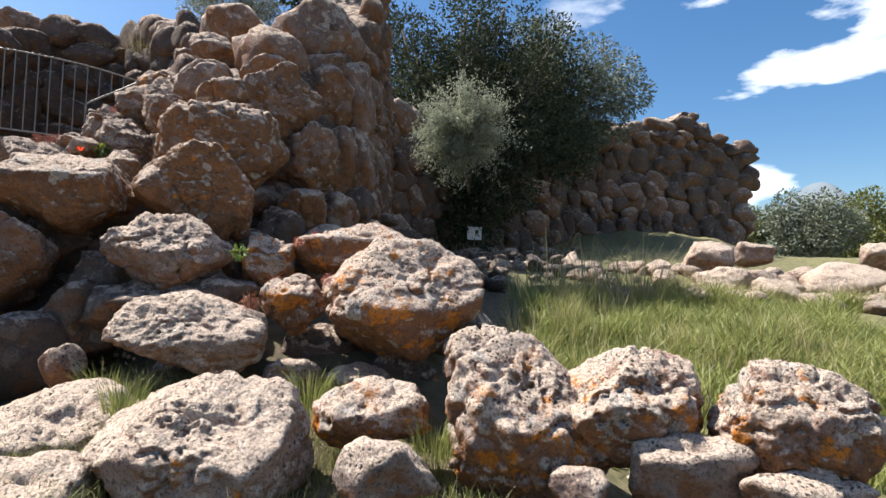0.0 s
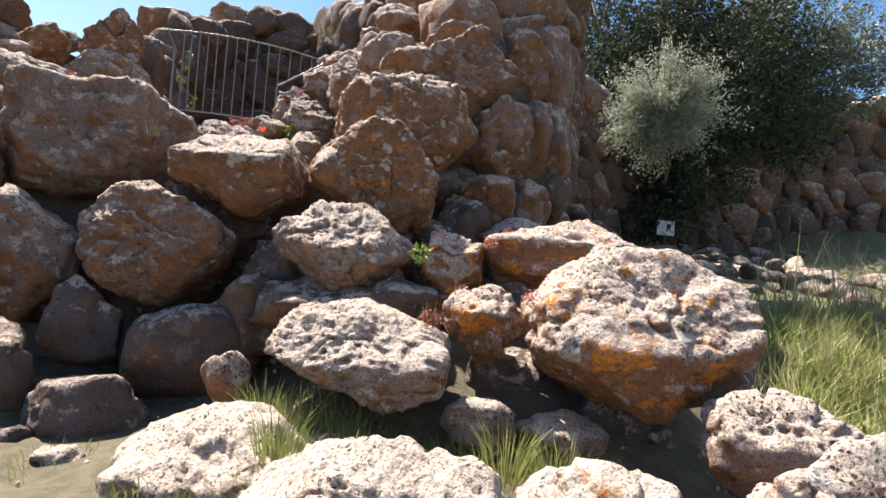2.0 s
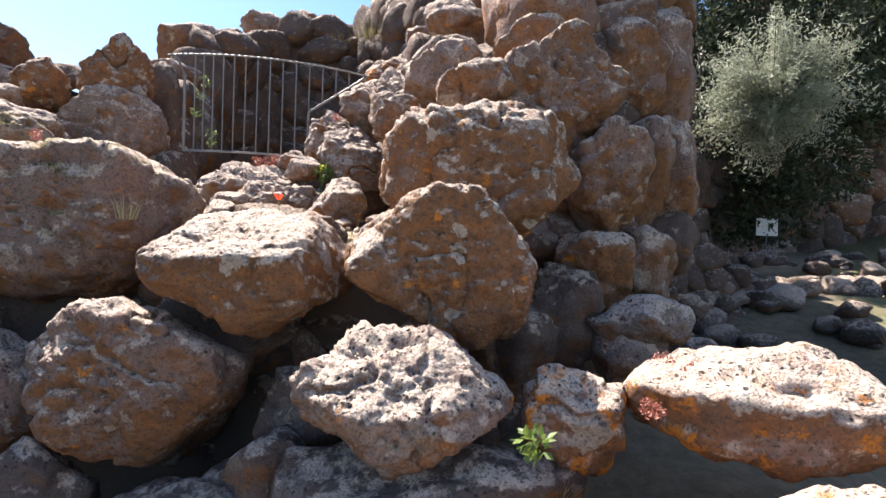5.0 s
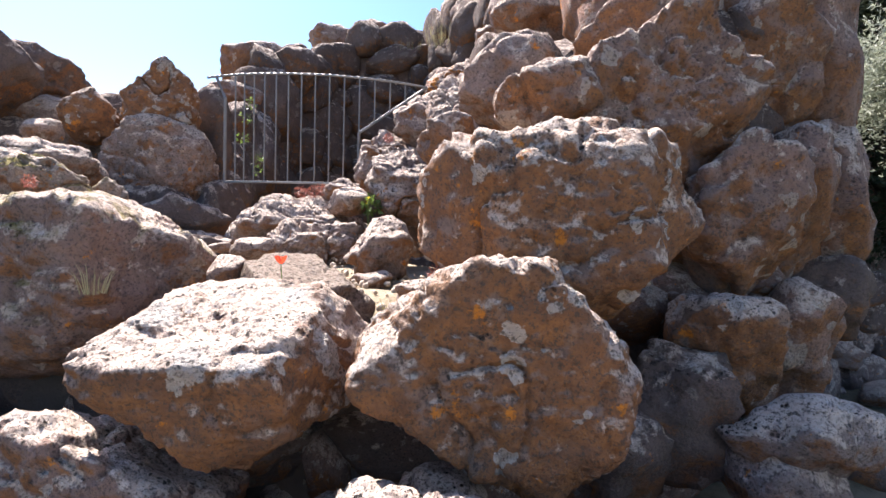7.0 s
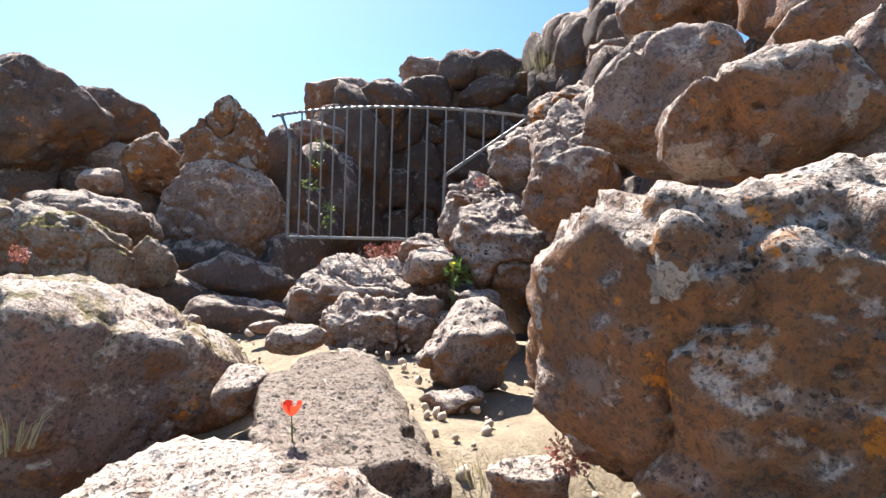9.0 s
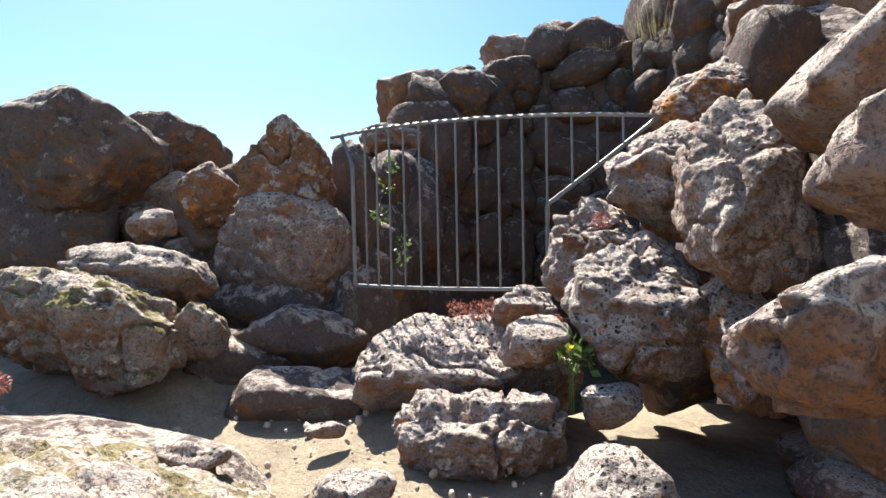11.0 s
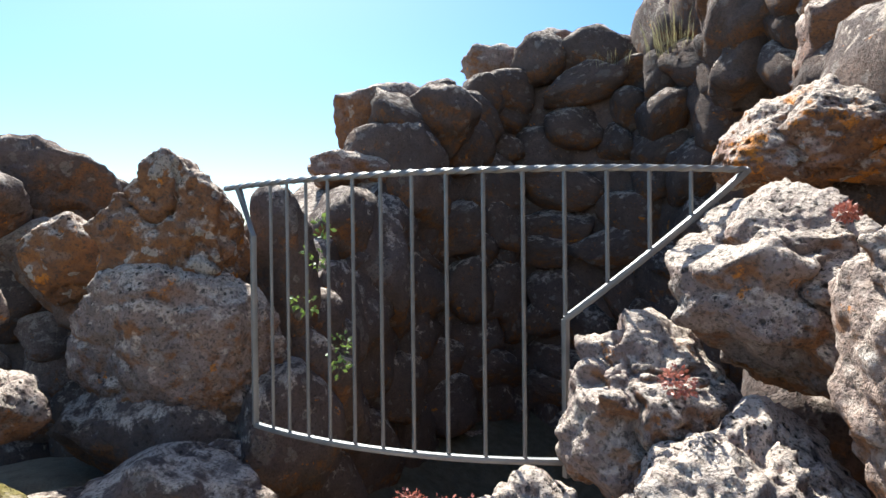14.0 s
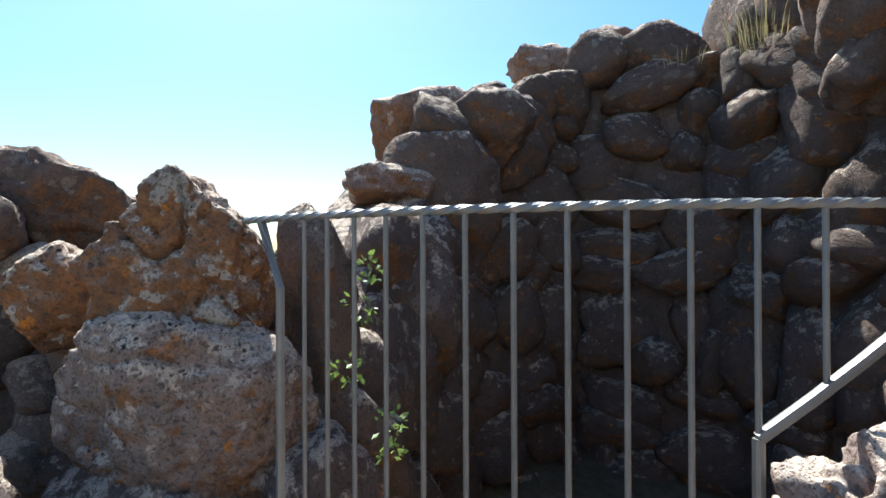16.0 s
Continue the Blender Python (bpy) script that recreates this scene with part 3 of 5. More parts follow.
boulder((-2.70, 4.08, 1.01), (0.70, 0.55, 0.64), 27, 'dark', 4, 1.00, 0, 2.8, 241, 'left wall')
boulder((-3.46, 4.08, 1.44), (0.92, 0.62, 0.64), 27, 'dark', 4, 1.00, 0, 2.8, 248, 'left wall')
boulder((-2.81, 3.79, 0.77), (0.72, 0.56, 0.66), 27, 'dark', 4, 1.00, 0, 2.8, 255, 'left wall')
boulder((-3.90, 2.71, 0.28), (0.55, 0.55, 0.82), 27, 'dark', 4, 1.00, 0, 2.8, 262, 'left wall')
boulder((-5.14, 3.05, 1.77), (0.67, 0.63, 0.88), 27, 'orange', 4, 1.00, 0, 2.8, 269, 'left wall')
boulder((-4.82, 2.86, 0.92), (0.62, 0.62, 0.93), 27, 'dark', 4, 1.00, 0, 2.8, 276, 'left wall')
boulder((-2.25, 3.01, 0.56), (0.26, 0.24, 0.32), 27, 'orange', 4, 1.00, 10, 2.8, 283, 'left wall')
boulder((-3.24, 2.92, 0.15), (0.78, 0.53, 0.55), 27, 'dark', 4, 1.00, 0, 2.8, 290, 'left wall')
boulder((-3.48, 2.51, -0.05), (0.51, 0.41, 0.48), 27, 'dark', 4, 1.00, 0, 2.8, 297, 'left wall')
# middle steps
boulder((-3.1, 3.88, 1.79), (1.08, 0.84, 0.68), 34, 'rust', 6, 0.9, 8, 3.2, 304, 'middle steps', lean=0.22, cuts=((95, 22, 0.58), (140, 5, 0.8), (235, 10, 0.72), (30, 0, 0.9), (310, 5, 0.84)), dents=((70, 50, 0.16, 0.06), (120, 45, 0.15, 0.05)), ripple=0.7)
boulder((-2.22, 4.33, 1.86), (0.98, 0.72, 0.84), 34, 'rust', 6, 0.95, 0, 2.6, 311, 'middle steps', lean=0.36, cuts=((128, -25, 0.8), (112, 76, 0.62), (42, -42, 0.66), (38, 5, 0.8), (236, 6, 0.64), (270, 70, 0.9)), dents=((60, 60, 0.2, 0.04),), ripple=0.8)
boulder((-2.27, 4.92, 2.31), (1.24, 0.92, 1.0), 34, 'rust', 6, 0.95, 0, 2.9, 119, 'middle steps', lean=0.3, cuts=((58, -45, 0.74), (236, 6, 0.62), (322, 8, 0.68), (180, 38, 0.84), (104, -22, 0.86), (100, 76, 0.8), (285, 50, 0.85), (20, 30, 0.9)), dents=((30, 40, 0.2, 0.06), (200, 30, 0.2, 0.06), (110, 10, 0.2, 0.09)), ripple=1.1)
boulder((-2.39, 3.93, 1.50), (0.20, 0.12, 0.10), 38, 'pale', 4, 1.00, 0, 2.8, 325, 'middle steps', 25, 0.60)
boulder((-2.36, 4.27, 1.38), (0.34, 0.23, 0.22), 38, 'grey', 4, 1.00, 0, 2.8, 332, 'middle steps')
boulder((-1.41, 5.46, 1.31), (0.53, 0.37, 0.38), 38, 'grey', 4, 1.00, 0, 2.8, 339, 'middle steps')
boulder((-3.47, 4.46, 1.93), (0.55, 1.15, 0.52), 66, 'pale', 6, 1, 0, 5.0, 87, 'middle steps', lean=0, cuts=((90, 9, 0.72),), dents=(), ripple=0.45)
boulder((-2.57, 4.65, 2.21), (0.26, 0.17, 0.16), 48, 'pale', 5, 1.00, 0, 2.8, 353, 'middle steps', 30, 0.55)
boulder((-3.62, 5.2, 2.21), (0.42, 0.4, 0.42), 46, 'grey', 5, 1, -25, 2.6, 360, 'middle steps', lean=0.38, cuts=((140, 10, 0.65), (90, 26, 0.83)), dents=(), ripple=1)
boulder((-4.24, 4.68, 2.20), (0.30, 0.18, 0.16), 55, 'pale', 4, 1.00, 0, 2.8, 367, 'middle steps', 25, 0.60)
boulder((-4.71, 4.26, 2.26), (0.31, 0.17, 0.13), 55, 'grey', 4, 1.00, 0, 2.8, 374, 'middle steps')
boulder((-4.98, 5.62, 2.28), (1.26, 0.82, 0.68), 52, 'grey', 6, 1, 0, 2.5, 381, 'middle steps', lean=0.38, cuts=((90, 26, 0.74), (150, 10, 0.8), (40, 5, 0.85)), dents=((100, 60, 0.2, 0.07), (60, 50, 0.18, 0.07)), ripple=1.5)
boulder((-4.42, 5.33, 2.21), (0.73, 0.5, 0.4), 46, 'grey', 6, 1, 0, 2.6, 388, 'middle steps', lean=0.38, cuts=((90, 26, 0.72), (120, 26, 0.88)), dents=((70, 40, 0.2, 0.07), (120, 40, 0.15, 0.06)), ripple=1.5)
boulder((-4.06, 5.72, 2.34), (0.26, 0.19, 0.19), 55, 'grey', 4, 1.00, 0, 2.8, 395, 'middle steps')
boulder((-4.73, 5.86, 2.64), (0.34, 0.26, 0.25), 56, 'grey', 5, 1, 0, 4.0, 402, 'middle steps', lean=0.38, cuts=((90, 26, 0.8),), dents=(), ripple=0.8)
boulder((-4.39, 5.63, 2.55), (0.34, 0.24, 0.24), 57, 'pale', 4, 1.00, 0, 2.8, 409, 'middle steps', 25, 0.60)
# tower
boulder((-2.08, 5.6, 2.95), (0.98, 0.75, 1.02), 38, 'orange', 6, 1, 0, 2.8, 416, 'tower', lean=0.34, cuts=((95, 74, 0.74), (120, -14, 0.68), (48, -14, 0.72), (240, 5, 0.8), (320, 5, 0.8), (90, -12, 0.88)), dents=((60, 40, 0.2, 0.06),), ripple=1)
boulder((-2.4, 5.1, 3.0), (0.54, 0.42, 0.32), 42, 'orange', 5, 0.9, 0, 2.9, 423, 'tower', lean=0.34, cuts=((130, -14, 0.7), (90, -12, 0.84), (310, 5, 0.8)), dents=(), ripple=1)
boulder((-2.93, 5.58, 3.22), (0.6, 0.5, 0.52), 42, 'grey', 5, 1, 0, 2.8, 430, 'tower', lean=0.34, cuts=((128, -14, 0.62), (60, -14, 0.8), (240, 5, 0.75), (90, -12, 0.86)), dents=(), ripple=1)
boulder((-3.05, 5.13, 2.83), (0.34, 0.28, 0.32), 42, 'orange', 5, 1, 0, 3.0, 437, 'tower', lean=0.34, cuts=((125, -14, 0.62), (90, -12, 0.85)), dents=(), ripple=1)
boulder((-1.73, 5.64, 1.81), (0.54, 0.5, 0.57), 38, 'rust', 5, 1, 0, 3.2, 444, 'tower', lean=0.34, cuts=((55, -14, 0.85), (90, -12, 0.9)), dents=(), ripple=0.8)
boulder((-1.72, 5.78, 2.45), (0.6, 0.55, 0.82), 38, 'orange', 5, 1, 0, 3.0, 451, 'tower', lean=0.34, cuts=((95, 74, 0.78), (60, -14, 0.8), (240, 5, 0.75), (120, -14, 0.85)), dents=(), ripple=1)
boulder((-1.72, 6.3, 3.28), (0.62, 0.55, 0.72), 38, 'orange', 5, 1, 0, 3.0, 458, 'tower', lean=0.34, cuts=((95, 74, 0.78), (55, -14, 0.75), (130, -14, 0.8)), dents=(), ripple=1)
boulder((-1.56, 6.44, 2.37), (0.34, 0.42, 0.75), 38, 'orange', 4, 1.00, 0, 2.8, 465, 'tower')
boulder((-1.50, 6.45, 1.60), (0.33, 0.43, 0.83), 38, 'orange', 4, 1.00, 0, 2.8, 472, 'tower')
boulder((-1.81, 5.92, 2.20), (0.50, 0.42, 0.53), 38, 'dark', 4, 1.00, 0, 2.8, 479, 'tower')
boulder((-2.2, 6.1, 3.42), (0.85, 0.6, 0.66), 38, 'orange', 5, 1, 0, 2.8, 486, 'tower', lean=0.34, cuts=((125, -14, 0.64), (45, -14, 0.75), (90, -12, 0.86)), dents=(), ripple=1)
boulder((-2.26, 5.84, 3.49), (0.72, 0.43, 0.37), 27, 'orange', 4, 1.00, 0, 2.8, 493, 'tower')
boulder((-2.10, 6.46, 3.95), (1.12, 0.61, 0.47), 27, 'orange', 4, 1.00, -20, 2.8, 500, 'tower')
boulder((-1.70, 6.28, 3.32), (0.64, 0.56, 0.70), 27, 'orange', 4, 1.00, 0, 2.8, 507, 'tower')
boulder((-3.24, 6.38, 4.00), (0.68, 0.46, 0.43), 27, 'grey', 4, 1.00, -12, 2.8, 514, 'tower')
boulder((-3.19, 6.07, 3.49), (0.77, 0.50, 0.46), 27, 'grey', 4, 1.00, -15, 2.8, 521, 'tower')
boulder((-1.49, 6.17, 1.86), (0.46, 0.42, 0.54), 27, 'orange', 4, 1.00, 0, 2.8, 528, 'tower')
boulder((-1.35, 5.43, 1.52), (0.68, 0.40, 0.34), 27, 'grey', 4, 1.00, 0, 2.8, 535, 'tower')
boulder((-1.53, 6.31, 2.53), (0.42, 0.49, 0.84), 27, 'orange', 4, 1.00, 0, 2.8, 542, 'tower')
boulder((-1.95, 6.46, 4.11), (1.25, 0.94, 1.02), 6, 'orange', 4, 0.60, -30, 2.8, 549, 'tower')
boulder((-1.58, 6.63, 3.34), (0.73, 0.72, 1.00), 6, 'orange', 4, 1.00, 0, 2.8, 556, 'tower')
boulder((-1.44, 6.63, 2.56), (0.56, 0.61, 0.92), 6, 'orange', 4, 1.00, 0, 2.8, 563, 'tower')
boulder((-1.39, 6.61, 1.97), (0.52, 0.49, 0.64), 6, 'dark', 4, 1.00, 0, 2.8, 570, 'tower')
boulder((-3.22, 6.84, 4.38), (1.21, 0.76, 0.68), 6, 'orange', 4, 1.00, -10, 2.8, 577, 'tower')
boulder((-5.62, 9.37, 5.38), (1.14, 0.77, 0.73), 6, 'grey', 4, 1.00, 0, 2.8, 584, 'tower')
boulder((-2.32, 6.05, 3.64), (1.00, 0.75, 0.80), 6, 'orange', 4, 1.00, 0, 2.8, 591, 'tower')
# gate corner
boulder((-4.59, 6.2, 2.93), (0.47, 0.47, 0.56), 57, 'grey', 6, 1, 0, 2.6, 598, 'gate corner', lean=0.08, cuts=((90, 34, 0.66), (140, 10, 0.8), (50, 20, 0.8)), dents=((70, 40, 0.25, 0.12), (110, 30, 0.18, 0.08)), ripple=1.7)
boulder((-4.17, 6.05, 2.7), (0.66, 0.57, 0.66), 57, 'grey', 6, 1, 0, 2.8, 605, 'gate corner', lean=-0.12, cuts=((90, 34, 0.66), (55, 20, 0.75), (0, 30, 0.85)), dents=((100, 50, 0.25, 0.1), (45, 40, 0.2, 0.1), (330, 60, 0.2, 0.08)), ripple=1.6)
boulder((-4.29, 6.48, 3.3), (0.62, 0.5, 0.64), 57, 'grey', 6, 1, 0, 2.8, 612, 'gate corner', lean=-0.12, cuts=((90, 34, 0.7), (120, 8, 0.66), (240, 8, 0.72), (45, 10, 0.8)), dents=((80, 35, 0.2, 0.08),), ripple=1.3)
boulder((-3.78, 6.21, 3.2), (0.46, 0.5, 0.83), 57, 'pale', 6, 1, 0, 2.9, 619, 'gate corner', lean=-0.12, cuts=((92, 34, 0.74), (140, 30, 0.72), (270, 60, 0.8), (40, 0, 0.8)), dents=(), ripple=0.8)
boulder((-4.43, 7.34, 3.85), (1.02, 0.6, 0.5), 57, 'lichen', 6, 0.9, -6, 2.9, 626, 'gate corner', lean=0.08, cuts=((90, 34, 0.7), (135, 5, 0.7), (260, 10, 0.8)), dents=((60, 40, 0.2, 0.1),), ripple=1.2)
boulder((-4.60, 8.28, 4.41), (0.92, 0.58, 0.56), 57, 'orange', 4, 1.00, -12, 2.8, 633, 'gate corner')
boulder((-5.45, 8.94, 5.01), (0.88, 0.71, 0.86), 57, 'dark', 4, 1.00, 0, 2.8, 640, 'gate corner')
boulder((-4.89, 9.40, 5.11), (1.17, 0.69, 0.60), 57, 'orange', 4, 1.00, 0, 2.8, 647, 'gate corner')
boulder((-4.40, 6.92, 2.66), (0.58, 0.47, 0.58), 57, 'dark', 4, 1.00, 0, 2.8, 654, 'gate corner')
# left of the gate
boulder((-6.66, 5.22, 3.43), (0.7, 0.56, 0.96), 56, 'rust', 6, 1, 0, 3.0, 668, 'left of the gate', lean=0.2, cuts=((134, -6, 0.6), (52, -6, 0.82), (0, 8, 0.9), (232, 5, 0.85)), dents=((180, 40, 0.2, 0.07), (200, 60, 0.2, 0.06), (330, 40, 0.22, 0.07)), ripple=1.4)
boulder((-6.72, 5.22, 2.84), (1.08, 0.7, 1.06), 56, 'grey', 6, 0.95, 12, 2.6, 675, 'left of the gate', lean=0.26, cuts=((130, -14, 0.85), (90, -12, 0.9), (0, 10, 0.9)), dents=((150, 50, 0.25, 0.06),), ripple=0.9)
boulder((-7.24, 4.79, 3.37), (0.5, 0.42, 0.5), 56, 'rust', 5, 1, 0, 3.0, 682, 'left of the gate', lean=0.26, cuts=((128, -14, 0.64), (45, -14, 0.8), (90, -12, 0.9)), dents=(), ripple=1)
boulder((-6.47, 5.34, 2.35), (0.59, 0.37, 0.33), 56, 'dark', 4, 1.00, 0, 2.8, 696, 'left of the gate')
boulder((-6.82, 5.78, 3.28), (0.55, 0.5, 1.1), 56, 'dark', 4, 1.00, 0, 2.8, 703, 'left of the gate')
boulder((-8.38, 4.66, 3.86), (1.0, 0.69, 0.68), 56, 'dark', 5, 0.95, 0, 2.8, 717, 'left of the gate', lean=0.26, cuts=((55, -14, 0.7), (125, -14, 0.8), (90, -12, 0.9)), dents=(), ripple=1)
boulder((-7.9, 3.96, 3.75), (1.28, 0.9, 0.98), 55, 'dark', 5, 0.95, 0, 2.8, 724, 'left of the gate', lean=0.26, cuts=((58, -14, 0.7), (90, -12, 0.9), (320, 5, 0.8)), dents=(), ripple=1)
boulder((-8.58, 3.65, 3.25), (1.69, 1.09, 1.09), 55, 'dark', 4, 1.00, 0, 2.8, 738, 'left of the gate')
boulder((-7.03, 4.35, 3.14), (0.31, 0.24, 0.25), 55, 'pale', 4, 1.00, 0, 2.8, 745, 'left of the gate', 25, 0.60)
boulder((-6.61, 4.23, 2.8), (0.92, 0.5, 0.42), 56, 'grey', 5, 0.9, 6, 2.8, 752, 'left of the gate', lean=0.26, cuts=((60, -14, 0.75), (90, -12, 0.82)), dents=(), ripple=1.2)
boulder((-6.4, 3.94, 2.58), (1.1, 0.68, 0.64), 50, 'moss', 6, 0.9, 10, 2.8, 759, 'left of the gate', lean=0.26, cuts=((62, -14, 0.68), (90, -12, 0.8)), dents=((60, 40, 0.2, 0.1),), ripple=1.3)
boulder((-5.93, 4.49, 2.52), (0.29, 0.26, 0.36), 56, 'moss', 5, 1, 15, 2.8, 766, 'left of the gate', lean=0.26, cuts=((60, -14, 0.75), (130, -14, 0.75)), dents=(), ripple=1)
boulder((-6.50, 4.14, 2.67), (0.54, 0.37, 0.35), 55, 'dark', 4, 1.00, 0, 2.8, 773, 'left of the gate')
boulder((-6.68, 5.15, 2.47), (1.06, 0.68, 0.65), 55, 'dark', 4, 1.00, 0, 2.8, 780, 'left of the gate')
boulder((-6.21, 4.68, 2.19), (0.87, 0.57, 0.56), 55, 'dark', 4, 1.00, 0, 2.8, 787, 'left of the gate')
boulder((-5.69, 5.12, 2.07), (0.61, 0.40, 0.38), 55, 'dark', 4, 1.00, 0, 2.8, 794, 'left of the gate')
# far rim
boulder((-8.42, 7.38, 4.69), (0.94, 0.68, 0.72), 56, 'orange', 4, 1.00, -20, 2.8, 801, 'far rim')
boulder((-8.04, 6.86, 4.09), (0.75, 0.44, 0.35), 56, 'orange', 4, 1.00, 0, 2.8, 808, 'far rim')
boulder((-8.11, 7.83, 4.64), (0.88, 0.67, 0.74), 56, 'dark', 4, 1.00, 0, 2.8, 815, 'far rim')
boulder((-9.01, 9.29, 5.71), (0.80, 0.55, 0.53), 56, 'grey', 4, 1.00, 0, 2.8, 822, 'far rim')
boulder((-8.32, 9.67, 5.83), (0.68, 0.42, 0.37), 56, 'orange', 4, 1.00, 0, 2.8, 829, 'far rim')
boulder((-8.35, 9.85, 5.56), (1.00, 0.48, 0.32), 56, 'dark', 4, 1.00, 0, 3.0, 836, 'far rim')
boulder((-8.03, 10.57, 5.89), (0.48, 0.34, 0.34), 56, 'grey', 4, 1.00, 0, 2.8, 843, 'far rim')
boulder((-7.19, 10.16, 5.28), (1.06, 0.54, 0.39), 56, 'dark', 4, 1.00, 0, 3.0, 850, 'far rim')
boulder((-7.36, 10.75, 5.82), (1.08, 0.69, 0.63), 56, 'dark', 4, 1.00, -30, 2.8, 857, 'far rim')
boulder((-6.53, 10.27, 5.80), (1.24, 0.79, 0.75), 56, 'orange', 4, 1.00, 0, 2.8, 864, 'far rim')
boulder((-5.55, 8.98, 4.67), (0.73, 0.52, 0.54), 56, 'dark', 4, 1.00, 0, 2.8, 871, 'far rim')
boulder((-4.71, 7.43, 3.83), (0.48, 0.39, 0.48), 56, 'orange', 4, 1.00, 0, 2.8, 878, 'far rim')
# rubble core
# big filler behind the facing stones, coloured dark as shaded gaps
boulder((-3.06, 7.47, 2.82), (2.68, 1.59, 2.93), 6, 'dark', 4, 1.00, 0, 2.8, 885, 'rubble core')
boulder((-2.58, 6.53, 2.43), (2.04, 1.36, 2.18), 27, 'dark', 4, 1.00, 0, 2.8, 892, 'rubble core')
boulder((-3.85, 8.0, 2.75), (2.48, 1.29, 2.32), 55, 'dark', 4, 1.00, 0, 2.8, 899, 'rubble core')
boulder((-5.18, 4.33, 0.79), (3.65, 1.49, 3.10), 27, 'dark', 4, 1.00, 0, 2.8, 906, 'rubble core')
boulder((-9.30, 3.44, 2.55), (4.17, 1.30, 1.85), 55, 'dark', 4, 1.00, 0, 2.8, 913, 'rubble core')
# left of the gate
boulder((-7.05, 6.05, 2.43), (0.78, 0.80, 1.32), 56, 'dark', 4, 1.00, 0, 2.8, 927, 'left of the gate')
# bank
boulder((7.16, 11.04, 1.17), (1.69, 1.13, 1.09), 6, 'pale', 4, 1.00, 0, 2.8, 934, 'bank', 25, 0.60)
boulder((4.83, 11.66, 1.65), (1.14, 0.84, 0.86), 6, 'pale', 4, 1.00, 0, 2.8, 941, 'bank', 25, 0.60)
boulder((6.35, 13.23, 1.88), (0.90, 0.63, 0.60), 6, 'grey', 4, 1.00, 0, 2.8, 948, 'bank')
boulder((3.69, 11.42, 1.38), (0.79, 0.56, 0.53), 6, 'pale', 4, 1.00, 0, 2.8, 955, 'bank', 25, 0.60)
boulder((8.69, 12.48, 1.90), (0.95, 0.64, 0.59), 6, 'pale', 4, 1.00, 0, 2.8, 962, 'bank', 25, 0.60)
boulder((4.71, 10.61, 1.17), (1.04, 0.74, 0.73), 6, 'grey', 4, 1.00, 0, 2.8, 969, 'bank')
boulder((5.45, 10.14, 1.06), (0.88, 0.62, 0.59), 6, 'pale', 4, 1.00, 0, 2.8, 976, 'bank', 25, 0.60)
boulder((6.58, 11.72, 1.34), (0.68, 0.53, 0.57), 6, 'orange', 4, 1.00, 0, 2.8, 983, 'bank')
# tower
boulder((-1.86, 5.38, 1.51), (0.57, 0.51, 0.70), 38, 'dark', 4, 1.00, 0, 2.8, 990, 'tower')
boulder((-2.04, 5.15, 1.32), (0.55, 0.46, 0.58), 38, 'dark', 4, 1.00, 0, 2.8, 997, 'tower')
boulder((-1.20, 6.92, 0.96), (0.51, 0.44, 0.55), 38, 'dark', 4, 1.00, 0, 2.8, 1004, 'tower')
# middle steps
boulder((-3.84, 4.27, 2.10), (0.20, 0.16, 0.18), 55, 'pale', 4, 1.00, 0, 2.8, 1011, 'middle steps', 25, 0.60)
boulder((-3.43, 4.94, 2.04), (0.26, 0.15, 0.13), 55, 'pale', 4, 1.00, 0, 2.8, 1018, 'middle steps', 25, 0.60)
boulder((-2.73, 4.53, 2.07), (0.21, 0.14, 0.13), 48, 'pale', 4, 1.00, 0, 2.8, 1025, 'middle steps', 25, 0.60)
boulder((-4.89, 4.83, 2.18), (0.18, 0.10, 0.08), 55, 'grey', 4, 1.00, 0, 2.8, 1032, 'middle steps')
boulder((-4.09, 4.90, 2.13), (0.14, 0.09, 0.07), 55, 'grey', 4, 1.00, 0, 2.8, 1039, 'middle steps')
# far rim
boulder((-8.17, 7.35, 4.03), (1.12, 0.88, 1.05), 56, 'dark', 4, 1.00, 0, 2.8, 1046, 'far rim')
boulder((-7.65, 6.79, 3.27), (0.79, 0.79, 1.22), 56, 'dark', 4, 1.00, 0, 2.8, 1053, 'far rim')
boulder((-6.05, 10.07, 5.38), (0.78, 0.56, 0.58), 56, 'dark', 4, 1.00, 0, 2.8, 1060, 'far rim')
boulder((-5.42, 9.90, 5.16), (0.72, 0.52, 0.55), 56, 'orange', 4, 1.00, 0, 2.8, 1067, 'far rim')
boulder((-4.97, 8.60, 4.39), (0.50, 0.30, 0.25), 56, 'orange', 4, 1.00, 0, 2.8, 1074, 'far rim')
# gate corner
boulder((-3.75, 6.25, 2.57), (0.46, 0.40, 0.54), 57, 'lichen', 5, 1.00, 0, 2.8, 1081, 'gate corner', 40, 0.60, lean=-0.30)
boulder((-4.22, 6.49, 2.40), (0.55, 0.46, 0.60), 57, 'dark', 4, 1.00, 0, 2.8, 1088, 'gate corner')
# left of the gate
boulder((-5.55, 4.95, 2.14), (0.85, 0.55, 0.34), 57, 'dark', 4, 1.00, 0, 2.8, 1095, 'left of the gate')
boulder((-6.05, 5.15, 2.35), (0.82, 0.52, 0.50), 57, 'dark', 4, 1.00, 0, 2.8, 1109, 'left of the gate')
boulder((-5.98, 4.1, 2.5), (0.6, 0.46, 0.62), 57, 'moss', 6, 1, 0, 2.8, 1116, 'left of the gate', lean=0.26, cuts=((92, -12, 0.8), (50, -14, 0.72)), dents=((70, 45, 0.25, 0.14),), ripple=1.3)
